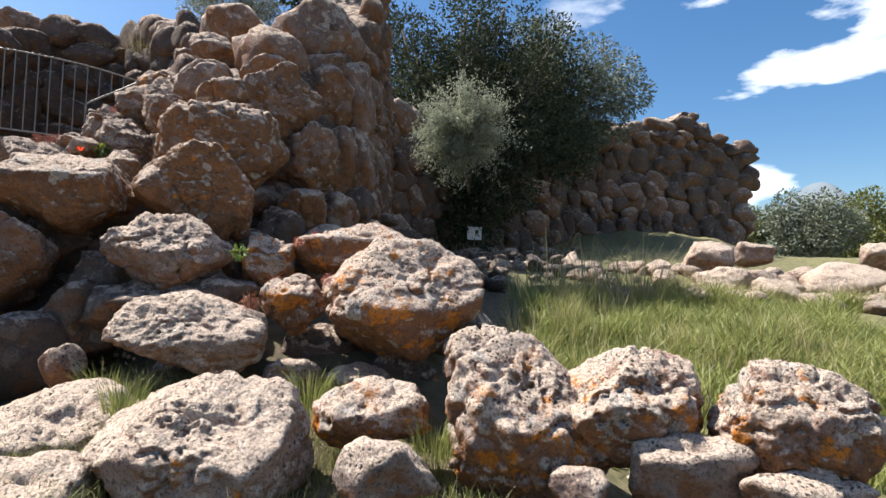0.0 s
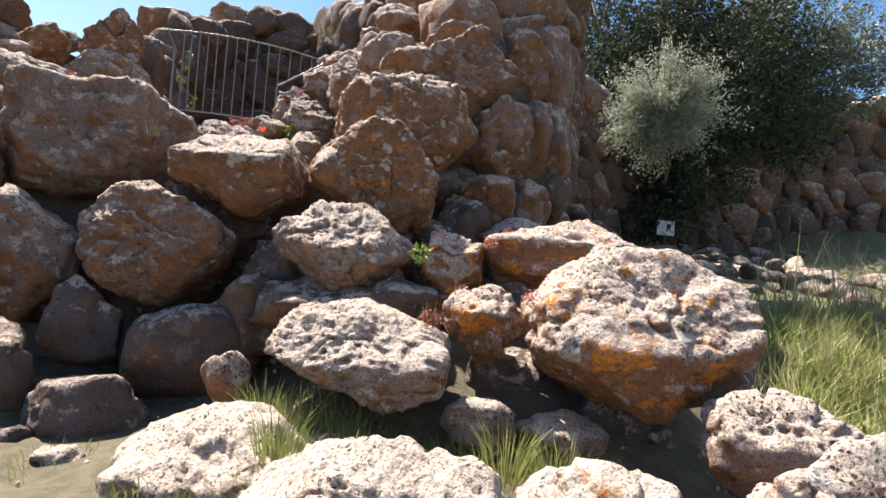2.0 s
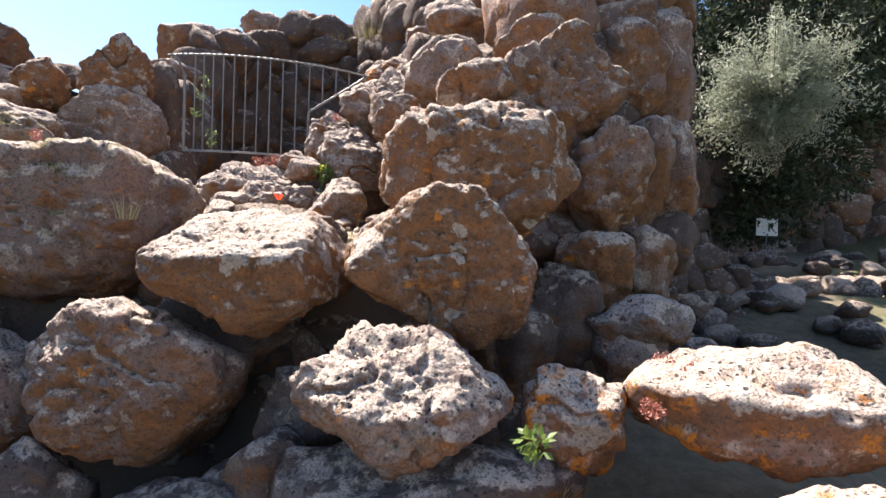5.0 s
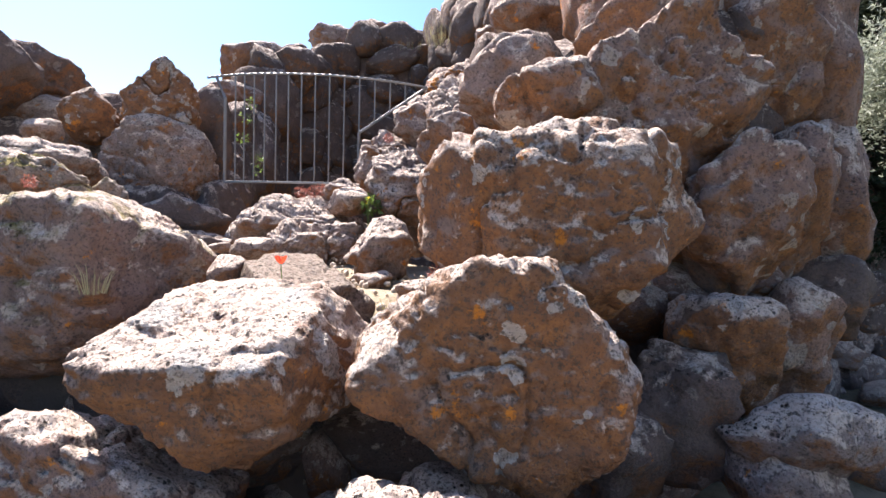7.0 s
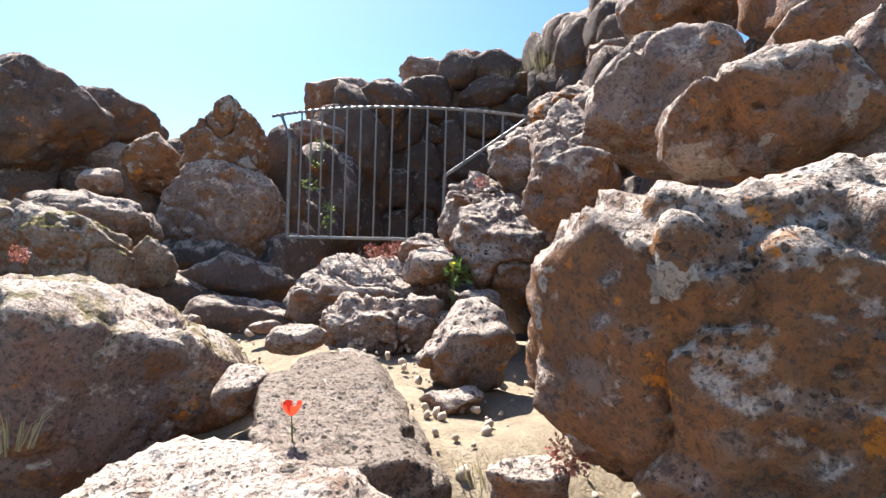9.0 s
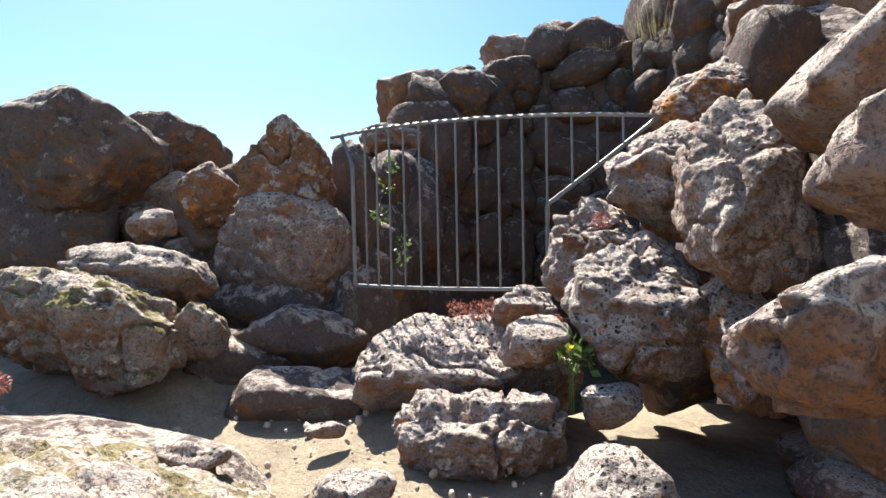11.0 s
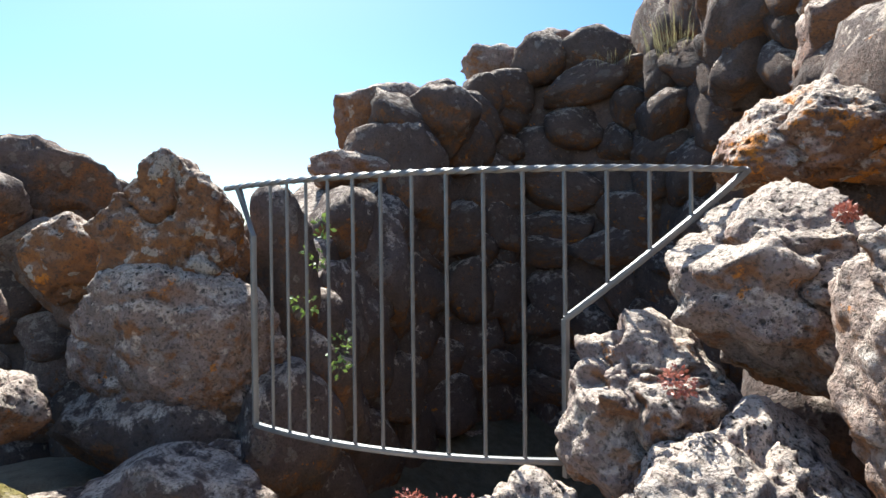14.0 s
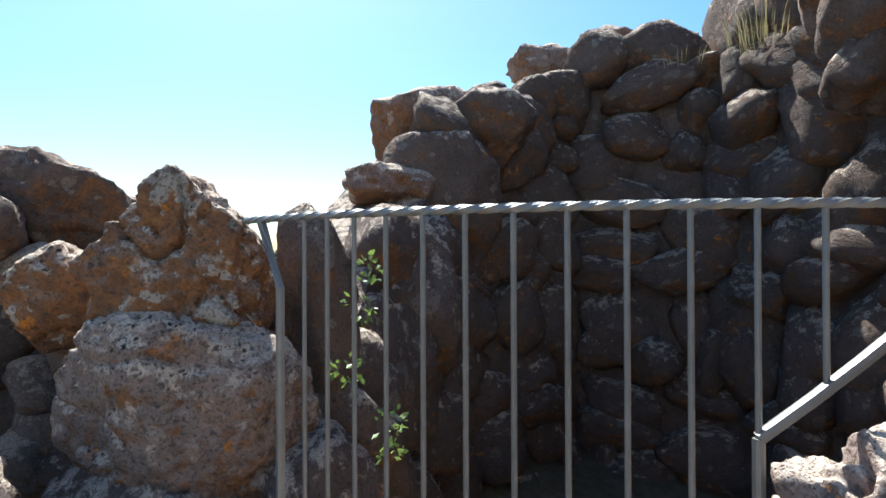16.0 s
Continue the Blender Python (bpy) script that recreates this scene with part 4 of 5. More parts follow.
# rubble at the foot of the steps
boulder((-2.53, 2.31, -0.01), (0.52, 0.34, 0.32), 19, 'pale', 4, 1.00, 0, 2.8, 1123, 'rubble at the foot of the steps', 25, 0.60)
boulder((-1.14, 2.64, 0.31), (0.43, 0.28, 0.25), 19, 'grey', 4, 1.00, 0, 2.8, 1130, 'rubble at the foot of the steps')
boulder((-2.85, 2.52, 0.11), (0.35, 0.22, 0.19), 27, 'grey', 4, 1.00, 0, 2.8, 1137, 'rubble at the foot of the steps')
boulder((-1.50, 2.96, 0.34), (0.25, 0.18, 0.17), 27, 'pale', 4, 1.00, 0, 2.8, 1144, 'rubble at the foot of the steps', 25, 0.60)

# stone walls laid in courses
STONES = [rock_points((1, 1, 1), 3, 0.9, 0, 3.4, 900 + k) for k in range(18)]
STONE_MESH = {k: [mesh_of("stone", p, f, ROCK[k]) for p, f in STONES] for k in ("dark", "orange", "grey", "pale")}


def stone_wall(name, line, base, tops, thick, label, kinds=("dark",), size=0.4, seed=1):
    """A drystone wall along the plan line: a rubble core and stones of their own on its inner side."""
    rng = random.Random(seed)
    cum = [0.0]
    for a, b in zip(line, line[1:]):
        cum.append(cum[-1] + math.dist(a, b))

    def along(s):
        k = max(i for i in range(len(cum) - 1) if cum[i] <= s + 1e-9)
        u = (s - cum[k]) / (cum[k + 1] - cum[k])
        a, b = line[k], line[k + 1]
        w = Vector((b[0] - a[0], b[1] - a[1])).normalized()
        return Vector((a[0] + u * (b[0] - a[0]), a[1] + u * (b[1] - a[1]))), w, tops[k] + u * (tops[k + 1] - tops[k])

    v, f = [], []
    steps = int(cum[-1] / 0.25) + 1
    for i in range(steps + 1):
        c, w, top = along(min(cum[-1] * i / steps, cum[-1] - 1e-6))
        out = Vector((-w.y, w.x))
        for off, z in ((0.09, base), (0.09, top - 0.14), (thick, top - 0.2), (thick, base)):
            v.append((c.x + out.x * off, c.y + out.y * off, z + rng.uniform(-0.04, 0.04)))
    for i in range(steps):
        for k in range(4):
            f.append([4 * i + k, 4 * i + (k + 1) % 4, 4 * i + 4 + (k + 1) % 4, 4 * i + 4 + k])
    f += [[0, 1, 2, 3], [4 * steps + 3, 4 * steps + 2, 4 * steps + 1, 4 * steps]]
    # the core's dark colour stands for shade between the stones
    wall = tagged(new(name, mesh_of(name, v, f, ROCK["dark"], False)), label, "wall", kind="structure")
    z = base
    while z < max(tops):
        h = size * rng.uniform(0.42, 0.85)
        s = rng.uniform(0, size)
        while s < cum[-1]:
            long = size * rng.uniform(0.55, 1.6)
            c, w, top = along(min(s, cum[-1] - 1e-6))
            if z + h * 0.5 < top:
                out = Vector((-w.y, w.x))
                kind = rng.choice(kinds)
                st = new("stone", rng.choice(STONE_MESH[kind]))
                st.parent = wall
                off = 0.12 + rng.uniform(-0.07, 0.05)
                st.matrix_world = (pose(c.x + out.x * off, c.y + out.y * off, z + h / 2 + rng.uniform(-0.16, 0.16) * size, rng.uniform(-15, 15), rng.uniform(-24, 24), math.degrees(math.atan2(w.y, w.x)) + rng.uniform(-12, 12))
                                   @ Matrix.Diagonal((long * 1.06, size * 0.8, h * 1.35 * rng.uniform(0.85, 1.25), 1)))
            s += long * 0.92
        z += h * 0.92
    return wall


# chamber stones use the dark kind for the deep shade inside
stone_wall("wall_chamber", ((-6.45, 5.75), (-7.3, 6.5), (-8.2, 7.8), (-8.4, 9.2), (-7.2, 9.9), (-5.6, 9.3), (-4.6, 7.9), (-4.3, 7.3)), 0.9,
           (2.9, 3.7, 4.7, 5.75, 5.8, 5.65, 4.7, 3.9), 1.0, "drystone wall of the open chamber behind the railing, coloured dark for shade", ("dark",), 0.66, 4)
stone_wall("wall_far", ((-2.6, 14.0), (-0.6, 19.2), (4.2, 22.4), (7.2, 23.4), (8.2, 23.8), (9.7, 24.3), (11.2, 24.7)), 1.2, (5.5, 6.0, 7.7, 7.8, 8.6, 7.4, 7.2), 2.5,
           "shaded drystone basalt wall beyond the grass", ("dark", "dark", "orange"), 0.85, 9)
stone_wall("wall_back", ((-2.0, 7.8), (-1.3, 9.4), (-0.3, 10.8)), 0.5, (2.6, 2.0, 1.4), 0.8,
           "shaded drystone wall behind the tower", ("dark", "grey"), 0.4, 17)
# left end raised, outside the view, so its shadow covers the rubble
stone_wall("wall_left", ((-7.2, 2.0), (-6, 2.85), (-5.1, 3.5), (-4.4, 3.9), (-3.5, 4.2), (-2.9, 4.4), (-2.3, 4.75), (-1.9, 5.3)), -0.1, (2.6, 2.6, 2.2, 1.8, 1.6, 1.45, 1.5, 1.5), 0.6,
           "shaded drystone retaining wall beside the steps", ("dark", "orange"), 0.42, 11)
# back stretch lengthened and raised above view to cast shade eastward
stone_wall("wall_tower", ((-3.75, 6.45), (-3.4, 6.1), (-2.7, 5.75), (-2.05, 5.75), (-1.6, 6.2), (-1.4, 7.2), (-1.6, 8.8), (-1.95, 11.0), (-2.5, 14.0)), 0.6, (3.5, 3.5, 3.4, 3.6, 3.9, 4.9, 6.2, 4.9, 4.6), 1.1,
           "ruined drystone tower wall of basalt boulders", ("dark", "orange", "orange"), 0.45, 13)
stone_wall("wall_gate", ((-9.5, 2.4), (-8.1, 4.0), (-7.4, 5.0), (-6.95, 5.4)), 1.7, (3.9, 3.85, 3.6, 3.4), 0.6,
           "ruined drystone wall beside the railing", ("dark", "grey", "dark"), 0.45, 15)


# railing
RING, RADIUS, RAIL_TOP, RAIL_LOW = (-6.384, 7.243), 1.984, 3.675, 2.73


def on_ring(deg, z):
    return Vector((RING[0] + RADIUS * math.cos(radians(deg)), RING[1] + RADIUS * math.sin(radians(deg)), z))


def bar_mesh(name, pts, width, twist=0.0, steps=1):
    """A square bar through the points, turned by twist degrees a metre."""
    path = [pts[0]]
    for a, b in zip(pts, pts[1:]):
        path += [a.lerp(b, (i + 1) / steps) for i in range(steps)]
    v, f, s = [], [], 0.0
    for i, p in enumerate(path):
        d = (path[min(i + 1, len(path) - 1)] - path[max(i - 1, 0)]).normalized()
        side = d.cross(Vector((0, 0, 1))) if abs(d.z) < 0.95 else Vector((1, 0, 0))
        side.normalize()
        up = side.cross(d)
        if i:
            s += (p - path[i - 1]).length
        for k in range(8):
            a = radians(twist * s + 45 * k)
            rr = width / 2 * (1.2 if k % 2 else 1.0)
            v.append(p + side * math.cos(a) * rr + up * math.sin(a) * rr)
    for i in range(len(path) - 1):
        for k in range(8):
            f.append([8 * i + k, 8 * i + (k + 1) % 8, 8 * i + 8 + (k + 1) % 8, 8 * i + 8 + k])
    f += [list(range(7, -1, -1)), [8 * len(path) - 8 + k for k in range(8)]]
    return mesh_of(name, [tuple(x) for x in v], f, STEEL, False)


def part_of(parent, name, me, label=""):
    ob = new(name, me)
    ob.parent = parent
    return tagged(ob, label)


A0, A1, AJ = -77.4, -17.3, -36.0
railing = tagged(new("railing"), "curved grey steel railing of thin vertical bars, closing the chamber", "railing")
part_of(railing, "top_rail", bar_mesh("top_rail", [on_ring(A0 + (A1 - A0) * i / 60, RAIL_TOP) for i in range(61)], 0.02, 1500, 4), "twisted steel top rail")
part_of(railing, "bottom_rail", bar_mesh("bottom_rail", [on_ring(A0 + 6 + (AJ - A0 - 6) * i / 30, RAIL_LOW) for i in range(31)], 0.022))
JOINT = on_ring(AJ, 3.19)
part_of(railing, "end_post", bar_mesh("end_post", [on_ring(AJ, RAIL_LOW - 0.05), JOINT], 0.022))
part_of(railing, "diagonal_rail", bar_mesh("diagonal_rail", [JOINT] + [on_ring(AJ + (A1 - AJ) * i / 6, 3.19 + (RAIL_TOP - 3.19) * i / 6) for i in range(1, 7)], 0.024))
part_of(railing, "corner_post", bar_mesh("corner_post", [on_ring(A0 + 3, RAIL_TOP), on_ring(A0 + 6, RAIL_TOP - 0.2), on_ring(A0 + 6, RAIL_LOW)], 0.024))
for i in range(14):
    a = -68.2 + 2.55 * i + 0.067 * i * i
    foot = RAIL_LOW if a <= AJ - 0.5 else JOINT.z if a < AJ + 0.5 else 3.19 + (RAIL_TOP - 3.19) * (a - AJ) / (A1 - AJ)
    part_of(railing, "bar", bar_mesh("bar", [on_ring(a, RAIL_TOP), on_ring(a, foot)], 0.0115))


# plants
def leaf_cloud(centres, count, size, seed, narrow=0.3, droop=0.0):
    """Many small leaves, each a bent pair of triangles, about the given clump centres (x, y, z, radius)."""
    rng = np.random.default_rng(seed)
    c = np.array(centres)
    k = rng.choice(len(c), count, p=c[:, 3] ** 2 / (c[:, 3] ** 2).sum())
    d = rng.normal(size=(count, 3))
    d /= np.linalg.norm(d, axis=1)[:, None]
    p = c[k, :3] + d * (c[k, 3] * rng.uniform(0.35, 1.05, count) ** 0.6)[:, None]
    ax = rng.normal(size=(count, 3)) * 0.7 + d
    ax[:, 2] -= droop
    ax /= np.linalg.norm(ax, axis=1)[:, None]
    sd = np.cross(ax, rng.normal(size=(count, 3)))
    sd /= np.linalg.norm(sd, axis=1)[:, None] + 1e-9
    ln = (size * rng.uniform(0.6, 1.3, count))[:, None]
    nm = np.cross(ax, sd)
    v = np.stack([p, p + ax * ln * 0.5 + sd * ln * narrow * 0.5 + nm * ln * 0.06, p + ax * ln, p + ax * ln * 0.5 - sd * ln * narrow * 0.5 + nm * ln * 0.06], 1).reshape(-1, 3)
    i = np.arange(count) * 4
    return v, np.stack([i, i + 1, i + 2, i + 3], 1)


def branch(pts, r0, r1):
    v, f = [], []
    for i, p in enumerate(pts):
        r = r0 + (r1 - r0) * i / (len(pts) - 1)
        for k in range(7):
            a = 2 * math.pi * k / 7
            v.append((p[0] + r * math.cos(a), p[1] + r * math.sin(a), p[2]))
    for i in range(len(pts) - 1):
        for k in range(7):
            f.append([7 * i + k, 7 * i + (k + 1) % 7, 7 * i + 7 + (k + 1) % 7, 7 * i + 7 + k])
    f.append([7 * len(pts) - 7 + k for k in range(7)])
    return v, f


def tree(name, foot, clumps, count, leaf, leaf_mat, label, seed, narrow=0.3, girth=0.1):
    rng = random.Random(seed)
    top = tagged(new(name), label, name.replace("_", " "))
    v, f = [], []
    mid = [sum(c[i] for c in clumps) / len(clumps) for i in range(3)]
    fork = [foot[i] + (mid[i] - foot[i]) * 0.45 for i in range(3)]
    runs = [([foot, [foot[0] * 0.6 + fork[0] * 0.4 + 0.05, foot[1] * 0.6 + fork[1] * 0.4, foot[2] * 0.55 + fork[2] * 0.45], fork], girth, girth * 0.7)]
    for c in clumps:
        bend = [(fork[i] + c[i]) / 2 + rng.uniform(-0.12, 0.12) for i in range(3)]
        runs.append(([fork, bend, list(c[:3])], girth * 0.5, girth * 0.12))
    for pts, a, b in runs:
        bv, bf = branch(pts, a, b)
        f += [[k + len(v) for k in q] for q in bf]
        v += bv
    part_of(top, "trunk", mesh_of("trunk", v, f, BARK), "branching grey trunk")
    part_of(top, "crown", mesh_of("crown", *leaf_cloud(clumps, count, leaf, seed, narrow), leaf_mat, False))
    return top


def clumps_in(centre, size, n, r, seed):
    rng = random.Random(seed)
    out = []
    while len(out) < n:
        d = Vector((rng.uniform(-1, 1), rng.uniform(-1, 1), rng.uniform(-1, 1)))
        if d.length < 1:
            out.append(tuple(centre[i] + d[i] * size[i] for i in range(3)) + (r * rng.uniform(0.6, 1.3),))
    return out


def shoots(root, centre, size, n, seed):
    """Curved shoots from the root out to an uneven crown, as lists of points."""
    rng = random.Random(seed)
    out = []
    while len(out) < n:
        d = Vector((rng.uniform(-1, 1), rng.uniform(-1, 1), rng.uniform(-1, 1)))
        if not 0.3 < d.length < 1:
            continue
        d = d.normalized() * rng.uniform(0.6, 1.12)
        tip = Vector(centre) + Vector((d.x * size[0], d.y * size[1], d.z * size[2]))
        heart = Vector(centre) + Vector((d.x * size[0] * 0.2, d.y * size[1] * 0.2, -size[2] * 0.2 + d.z * size[2] * 0.3))
        tip.z -= 0.12 * abs(d.x)
        out.append([Vector(root), heart, heart.lerp(tip, 0.5) + Vector((0, 0, 0.12)), tip])
    return out


def olive_bush():
    """A young olive: thin shoots with narrow silvery leaves along them, the crown open and spiky."""
    top = tagged(new("olive_bush"), "young silvery olive bush growing before a shaded wall", "olive bush")
    runs = shoots((-0.35, 13.3, 3.2), (-0.5, 12.4, 4.6), (1.5, 0.9, 1.5), 220, 3)
    v, f = [], []
    for k, pts in enumerate(runs):
        bv, bf = branch([tuple(p) for p in pts], 0.008, 0.003)
        f += [[i + len(v) for i in q] for q in bf]
        v += bv
    part_of(top, "trunk", mesh_of("trunk", v, f, BARK), "thin grey branches")
    rng = random.Random(4)
    spots = []
    for pts in runs:
        for i in range(22):
            u = i / 21
            a, b = (pts[1], pts[2]) if u < 0.4 else (pts[2], pts[3])
            w = u / 0.4 if u < 0.4 else (u - 0.4) / 0.6
            spots.append((*a.lerp(b, w), 0.10 * (1.15 - 0.7 * u)))
    part_of(top, "crown", mesh_of("crown", *leaf_cloud(spots, 26000, 0.085, 3, 0.26), OLIVE, False))


olive_bush()
tree("evergreen_tree", (-1.6, 18.0, 1.7), clumps_in((-1.2, 17.4, 6.0), (4.2, 1.6, 4.2), 130, 0.9, 5), 70000, 0.13, EVERGREEN, "large dark evergreen tree leaning over the wall", 5, 0.5, 0.3)
# second tree: added out of view, to throw shade on the ground below
tree("evergreen_tree", (-3.4, 9.9, 5.2), clumps_in((-2.7, 9.5, 7.5), (1.4, 1.1, 1.1), 36, 0.55, 6), 12000, 0.13, EVERGREEN, "unseen evergreen added above the tower wall to cast shade", 6, 0.5, 0.14)
tree("grey_shrub", (3.2, 22.5, 6.9), clumps_in((1.9, 20.2, 8.0), (3.5, 1.5, 2.2), 90, 0.65, 7), 34000, 0.15, GREYLEAF, "grey-green shrub growing on top of the wall", 7, 0.4, 0.12)
tree("grey_shrub", (-5.6, 11.0, 4.9), clumps_in((-5.4, 10.8, 6.9), (1.1, 0.8, 0.6), 24, 0.35, 8), 9000, 0.07, GREYLEAF, "grey-green shrub growing on top of the tower", 8, 0.4, 0.08)


def blades(area, count, tall, seed, lean=0.35, width=0.006):
    rng = np.random.default_rng(seed)
    x = rng.uniform(area[0], area[2], count)
    y = rng.uniform(area[1], area[3], count)
    z = ground_z(x, y)
    keep = grain(np.stack([x, y, x * 0], 1), 1.1, seed) > -0.35
    x, y, z = x[keep], y[keep], z[keep]
    count = len(x)
    h = tall * rng.uniform(0.35, 1.3, count) * np.clip(0.9 + 0.6 * grain(np.stack([x, y, x * 0], 1), 2.3, seed + 1), 0.35, 1.6)
    a = rng.uniform(0, 6.283, count)
    b = rng.uniform(0, 6.283, count)
    w = width * rng.uniform(0.7, 1.5, count)
    lx, ly = np.cos(a) * h * lean * rng.uniform(0.2, 1.3, count), np.sin(a) * h * lean
    sx, sy = np.cos(b) * w, np.sin(b) * w
    v = np.stack([np.stack([x - sx, y - sy, z - 0.03], 1), np.stack([x + sx, y + sy, z - 0.03], 1), np.stack([x + sx * 0.7 + lx * 0.35, y + sy * 0.7 + ly * 0.35, z + h * 0.6], 1),
                  np.stack([x - sx * 0.7 + lx * 0.35, y - sy * 0.7 + ly * 0.35, z + h * 0.6], 1), np.stack([x + lx, y + ly, z + h], 1)], 1).reshape(-1, 3)
    i = np.arange(count) * 5
    return v, np.stack([i, i + 1, i + 2, i + 3], 1).tolist() + np.stack([i + 3, i + 2, i + 4], 1).tolist()


tagged(new("meadow_grass", mesh_of("meadow_grass", *blades((0.8, 3.2, 9, 9.0), 70000, 0.27, 2, 0.75), GRASS, False)), "green spring grass beside the ruin", "grass", kind="stuff")
tagged(new("tall_dry_grass", mesh_of("tall_dry_grass", *blades((0.6, 3.6, 8, 9.8), 14000, 0.38, 4, 0.5, 0.003), STRAW, False)), "tall dry grass stalks among green grass", "grass", kind="stuff")


def tuft(at, radius, count, tall, material, label, seed, wide=0.0022):
    rng = np.random.default_rng(seed)
    count, tall = int(count * 0.8), tall * 0.85
    a, rr = rng.uniform(0, 6.283, count), radius * rng.uniform(0, 1, count) ** 0.5
    root = np.stack([at[0] + np.cos(a) * rr, at[1] + np.sin(a) * rr, np.full(count, at[2] - 0.06)], 1)
    h = tall * rng.uniform(0.4, 1.2, count)
    out = np.stack([np.cos(a), np.sin(a), a * 0], 1) * (h * rng.uniform(0.1, 0.7, count))[:, None]
    b = rng.uniform(0, 6.283, count)
    side = np.stack([np.cos(b), np.sin(b), b * 0], 1) * wide
    up = np.stack([h * 0, h * 0, h], 1)
    v = np.stack([root - side, root + side, root + up * 0.65 + out * 0.4 + side * 0.8, root + up * 0.65 + out * 0.4 - side * 0.8, root + up + out], 1).reshape(-1, 3)
    i = np.arange(count) * 5
    f = np.stack([i, i + 1, i + 2, i + 3], 1).tolist() + np.stack([i + 3, i + 2, i + 4], 1).tolist()
    tagged(new("grass_tuft", mesh_of("grass_tuft", v, f, material, False)), label, "grass", "grass tufts", "stuff")


GREEN_TUFT = "green grass tuft rooted between boulders"
tuft((-1.53, 2.6, 0.5), 0.10, 160, 0.22, GRASS, GREEN_TUFT, 1)
tuft((-0.26, 2.75, 0.5), 0.12, 160, 0.2, GRASS, GREEN_TUFT, 2)
tuft((-1.15, 2.45, 0.5), 0.12, 120, 0.16, GRASS, GREEN_TUFT, 3)
tuft((-1.95, 3.0, 0.45), 0.12, 160, 0.24, GRASS, GREEN_TUFT, 4)
tuft((-0.49, 3.33, 0.4), 0.14, 180, 0.2, GRASS, GREEN_TUFT, 5)
tuft((-1.64, 2.92, 0.38), 0.14, 150, 0.18, GRASS, GREEN_TUFT, 6)
tuft((-1.45, 2.78, 0.35), 0.16, 150, 0.14, STRAW, "dry grass tuft rooted between boulders", 7)
tuft((-2.77, 2.46, 0.15), 0.2, 160, 0.14, GRASS, GREEN_TUFT, 8)
tuft((-1.46, 3.94, 0.95), 0.10, 120, 0.2, STRAW, "dry grass tuft rooted between boulders", 9)
tuft((-3.78, 3.62, 2.1), 0.05, 40, 0.16, STRAW, "dry grass tuft rooted between boulders", 10)
tuft((-3.35, 4.4, 2.0), 0.12, 120, 0.09, STRAW, "dry grass tuft rooted between boulders", 11)
tuft((-3.0, 4.75, 2.0), 0.14, 120, 0.08, STRAW, "dry grass tuft rooted between boulders", 12)
tuft((-6.54, 9.5, 5.3), 0.3, 160, 0.35, STRAW, "dry grass tuft on the chamber's rim", 13)
tuft((-7.5, 9.8, 5.4), 0.3, 160, 0.2, STRAW, "dry grass tuft on the chamber's rim", 14)
tuft((-1.97, 2.14, 0.19), 0.10, 130, 0.16, GRASS, GREEN_TUFT, 30)
tuft((-1.63, 2.15, 0.24), 0.12, 130, 0.14, GRASS, GREEN_TUFT, 31)
tuft((-1.36, 2.55, 0.48), 0.10, 130, 0.14, GRASS, GREEN_TUFT, 32)
tuft((-2.24, 2.15, 0.14), 0.14, 130, 0.12, GRASS, GREEN_TUFT, 33)
tuft((-1.38, 2.34, 0.29), 0.12, 130, 0.13, GRASS, GREEN_TUFT, 34)
tuft((-1.46, 3.02, 0.47), 0.10, 130, 0.14, GRASS, GREEN_TUFT, 35)
for k, (x, y) in enumerate(((1.5, 8.2), (1.9, 8.6), (2.4, 8.9), (2.8, 9.0), (2.1, 9.2), (1.2, 7.6), (1.0, 8.6), (2.6, 8.3))):
    at = (x, y, float(ground_z(x, y)))
    tuft(at, 0.3, 40, 1.35, STRAW, "tall wild oats with bent dry stalks", 20 + k, 0.005)
    tuft(at, 0.34, 70, 0.7, GRASS, "tall green grass among wild oats", 50 + k, 0.006)

# low grass in the gaps of the rubble
tagged(new("low_grass", mesh_of("low_grass", *blades((-2.0, 1.7, 0.6, 3.3), 7000, 0.1, 8, 0.8, 0.0025), GRASS, False)), "low green grass in the gaps between boulders", "grass", kind="stuff")
tagged(new("low_dry_grass", mesh_of("low_dry_grass", *blades((-2.0, 1.7, 0.6, 3.3), 2500, 0.13, 9, 0.8, 0.002), STRAW, False)), "low dry grass in the gaps between boulders", "grass", kind="stuff")
for k, (x, y, z, r, tall, m) in enumerate(((-1.45, 2.62, 0.42, 0.13, 0.2, GRASS), (-1.3, 2.78, 0.4, 0.14, 0.2, STRAW), (-0.35, 2.95, 0.5, 0.14, 0.2, GRASS),
                                           (-0.6, 2.95, 0.5, 0.12, 0.26, GRASS), (0.2, 2.55, 0.4, 0.1, 0.2, GRASS), (-1.75, 2.95, 0.42, 0.11, 0.2, GRASS))):
    tuft((x, y, z), r, 140, tall, m, GREEN_TUFT if m is GRASS else "dry grass tuft rooted between boulders", 90 + k, 0.0028)


def herb(name, at, radius, count, leaf, material, label, seed, narrow=0.6):
    c = [(at[0], at[1], at[2] + radius * 0.4, radius), (at[0] + radius * 0.6, at[1], at[2] + radius * 0.2, radius * 0.7), (at[0] - radius * 0.4, at[1] + radius * 0.4, at[2] + radius * 0.2, radius * 0.7)]
    return tagged(new(name, mesh_of(name, *leaf_cloud(c, count, leaf, seed, narrow), material, False)), label, name.replace("_", " "))


RED = "red stonecrop clump growing in a rock crevice"
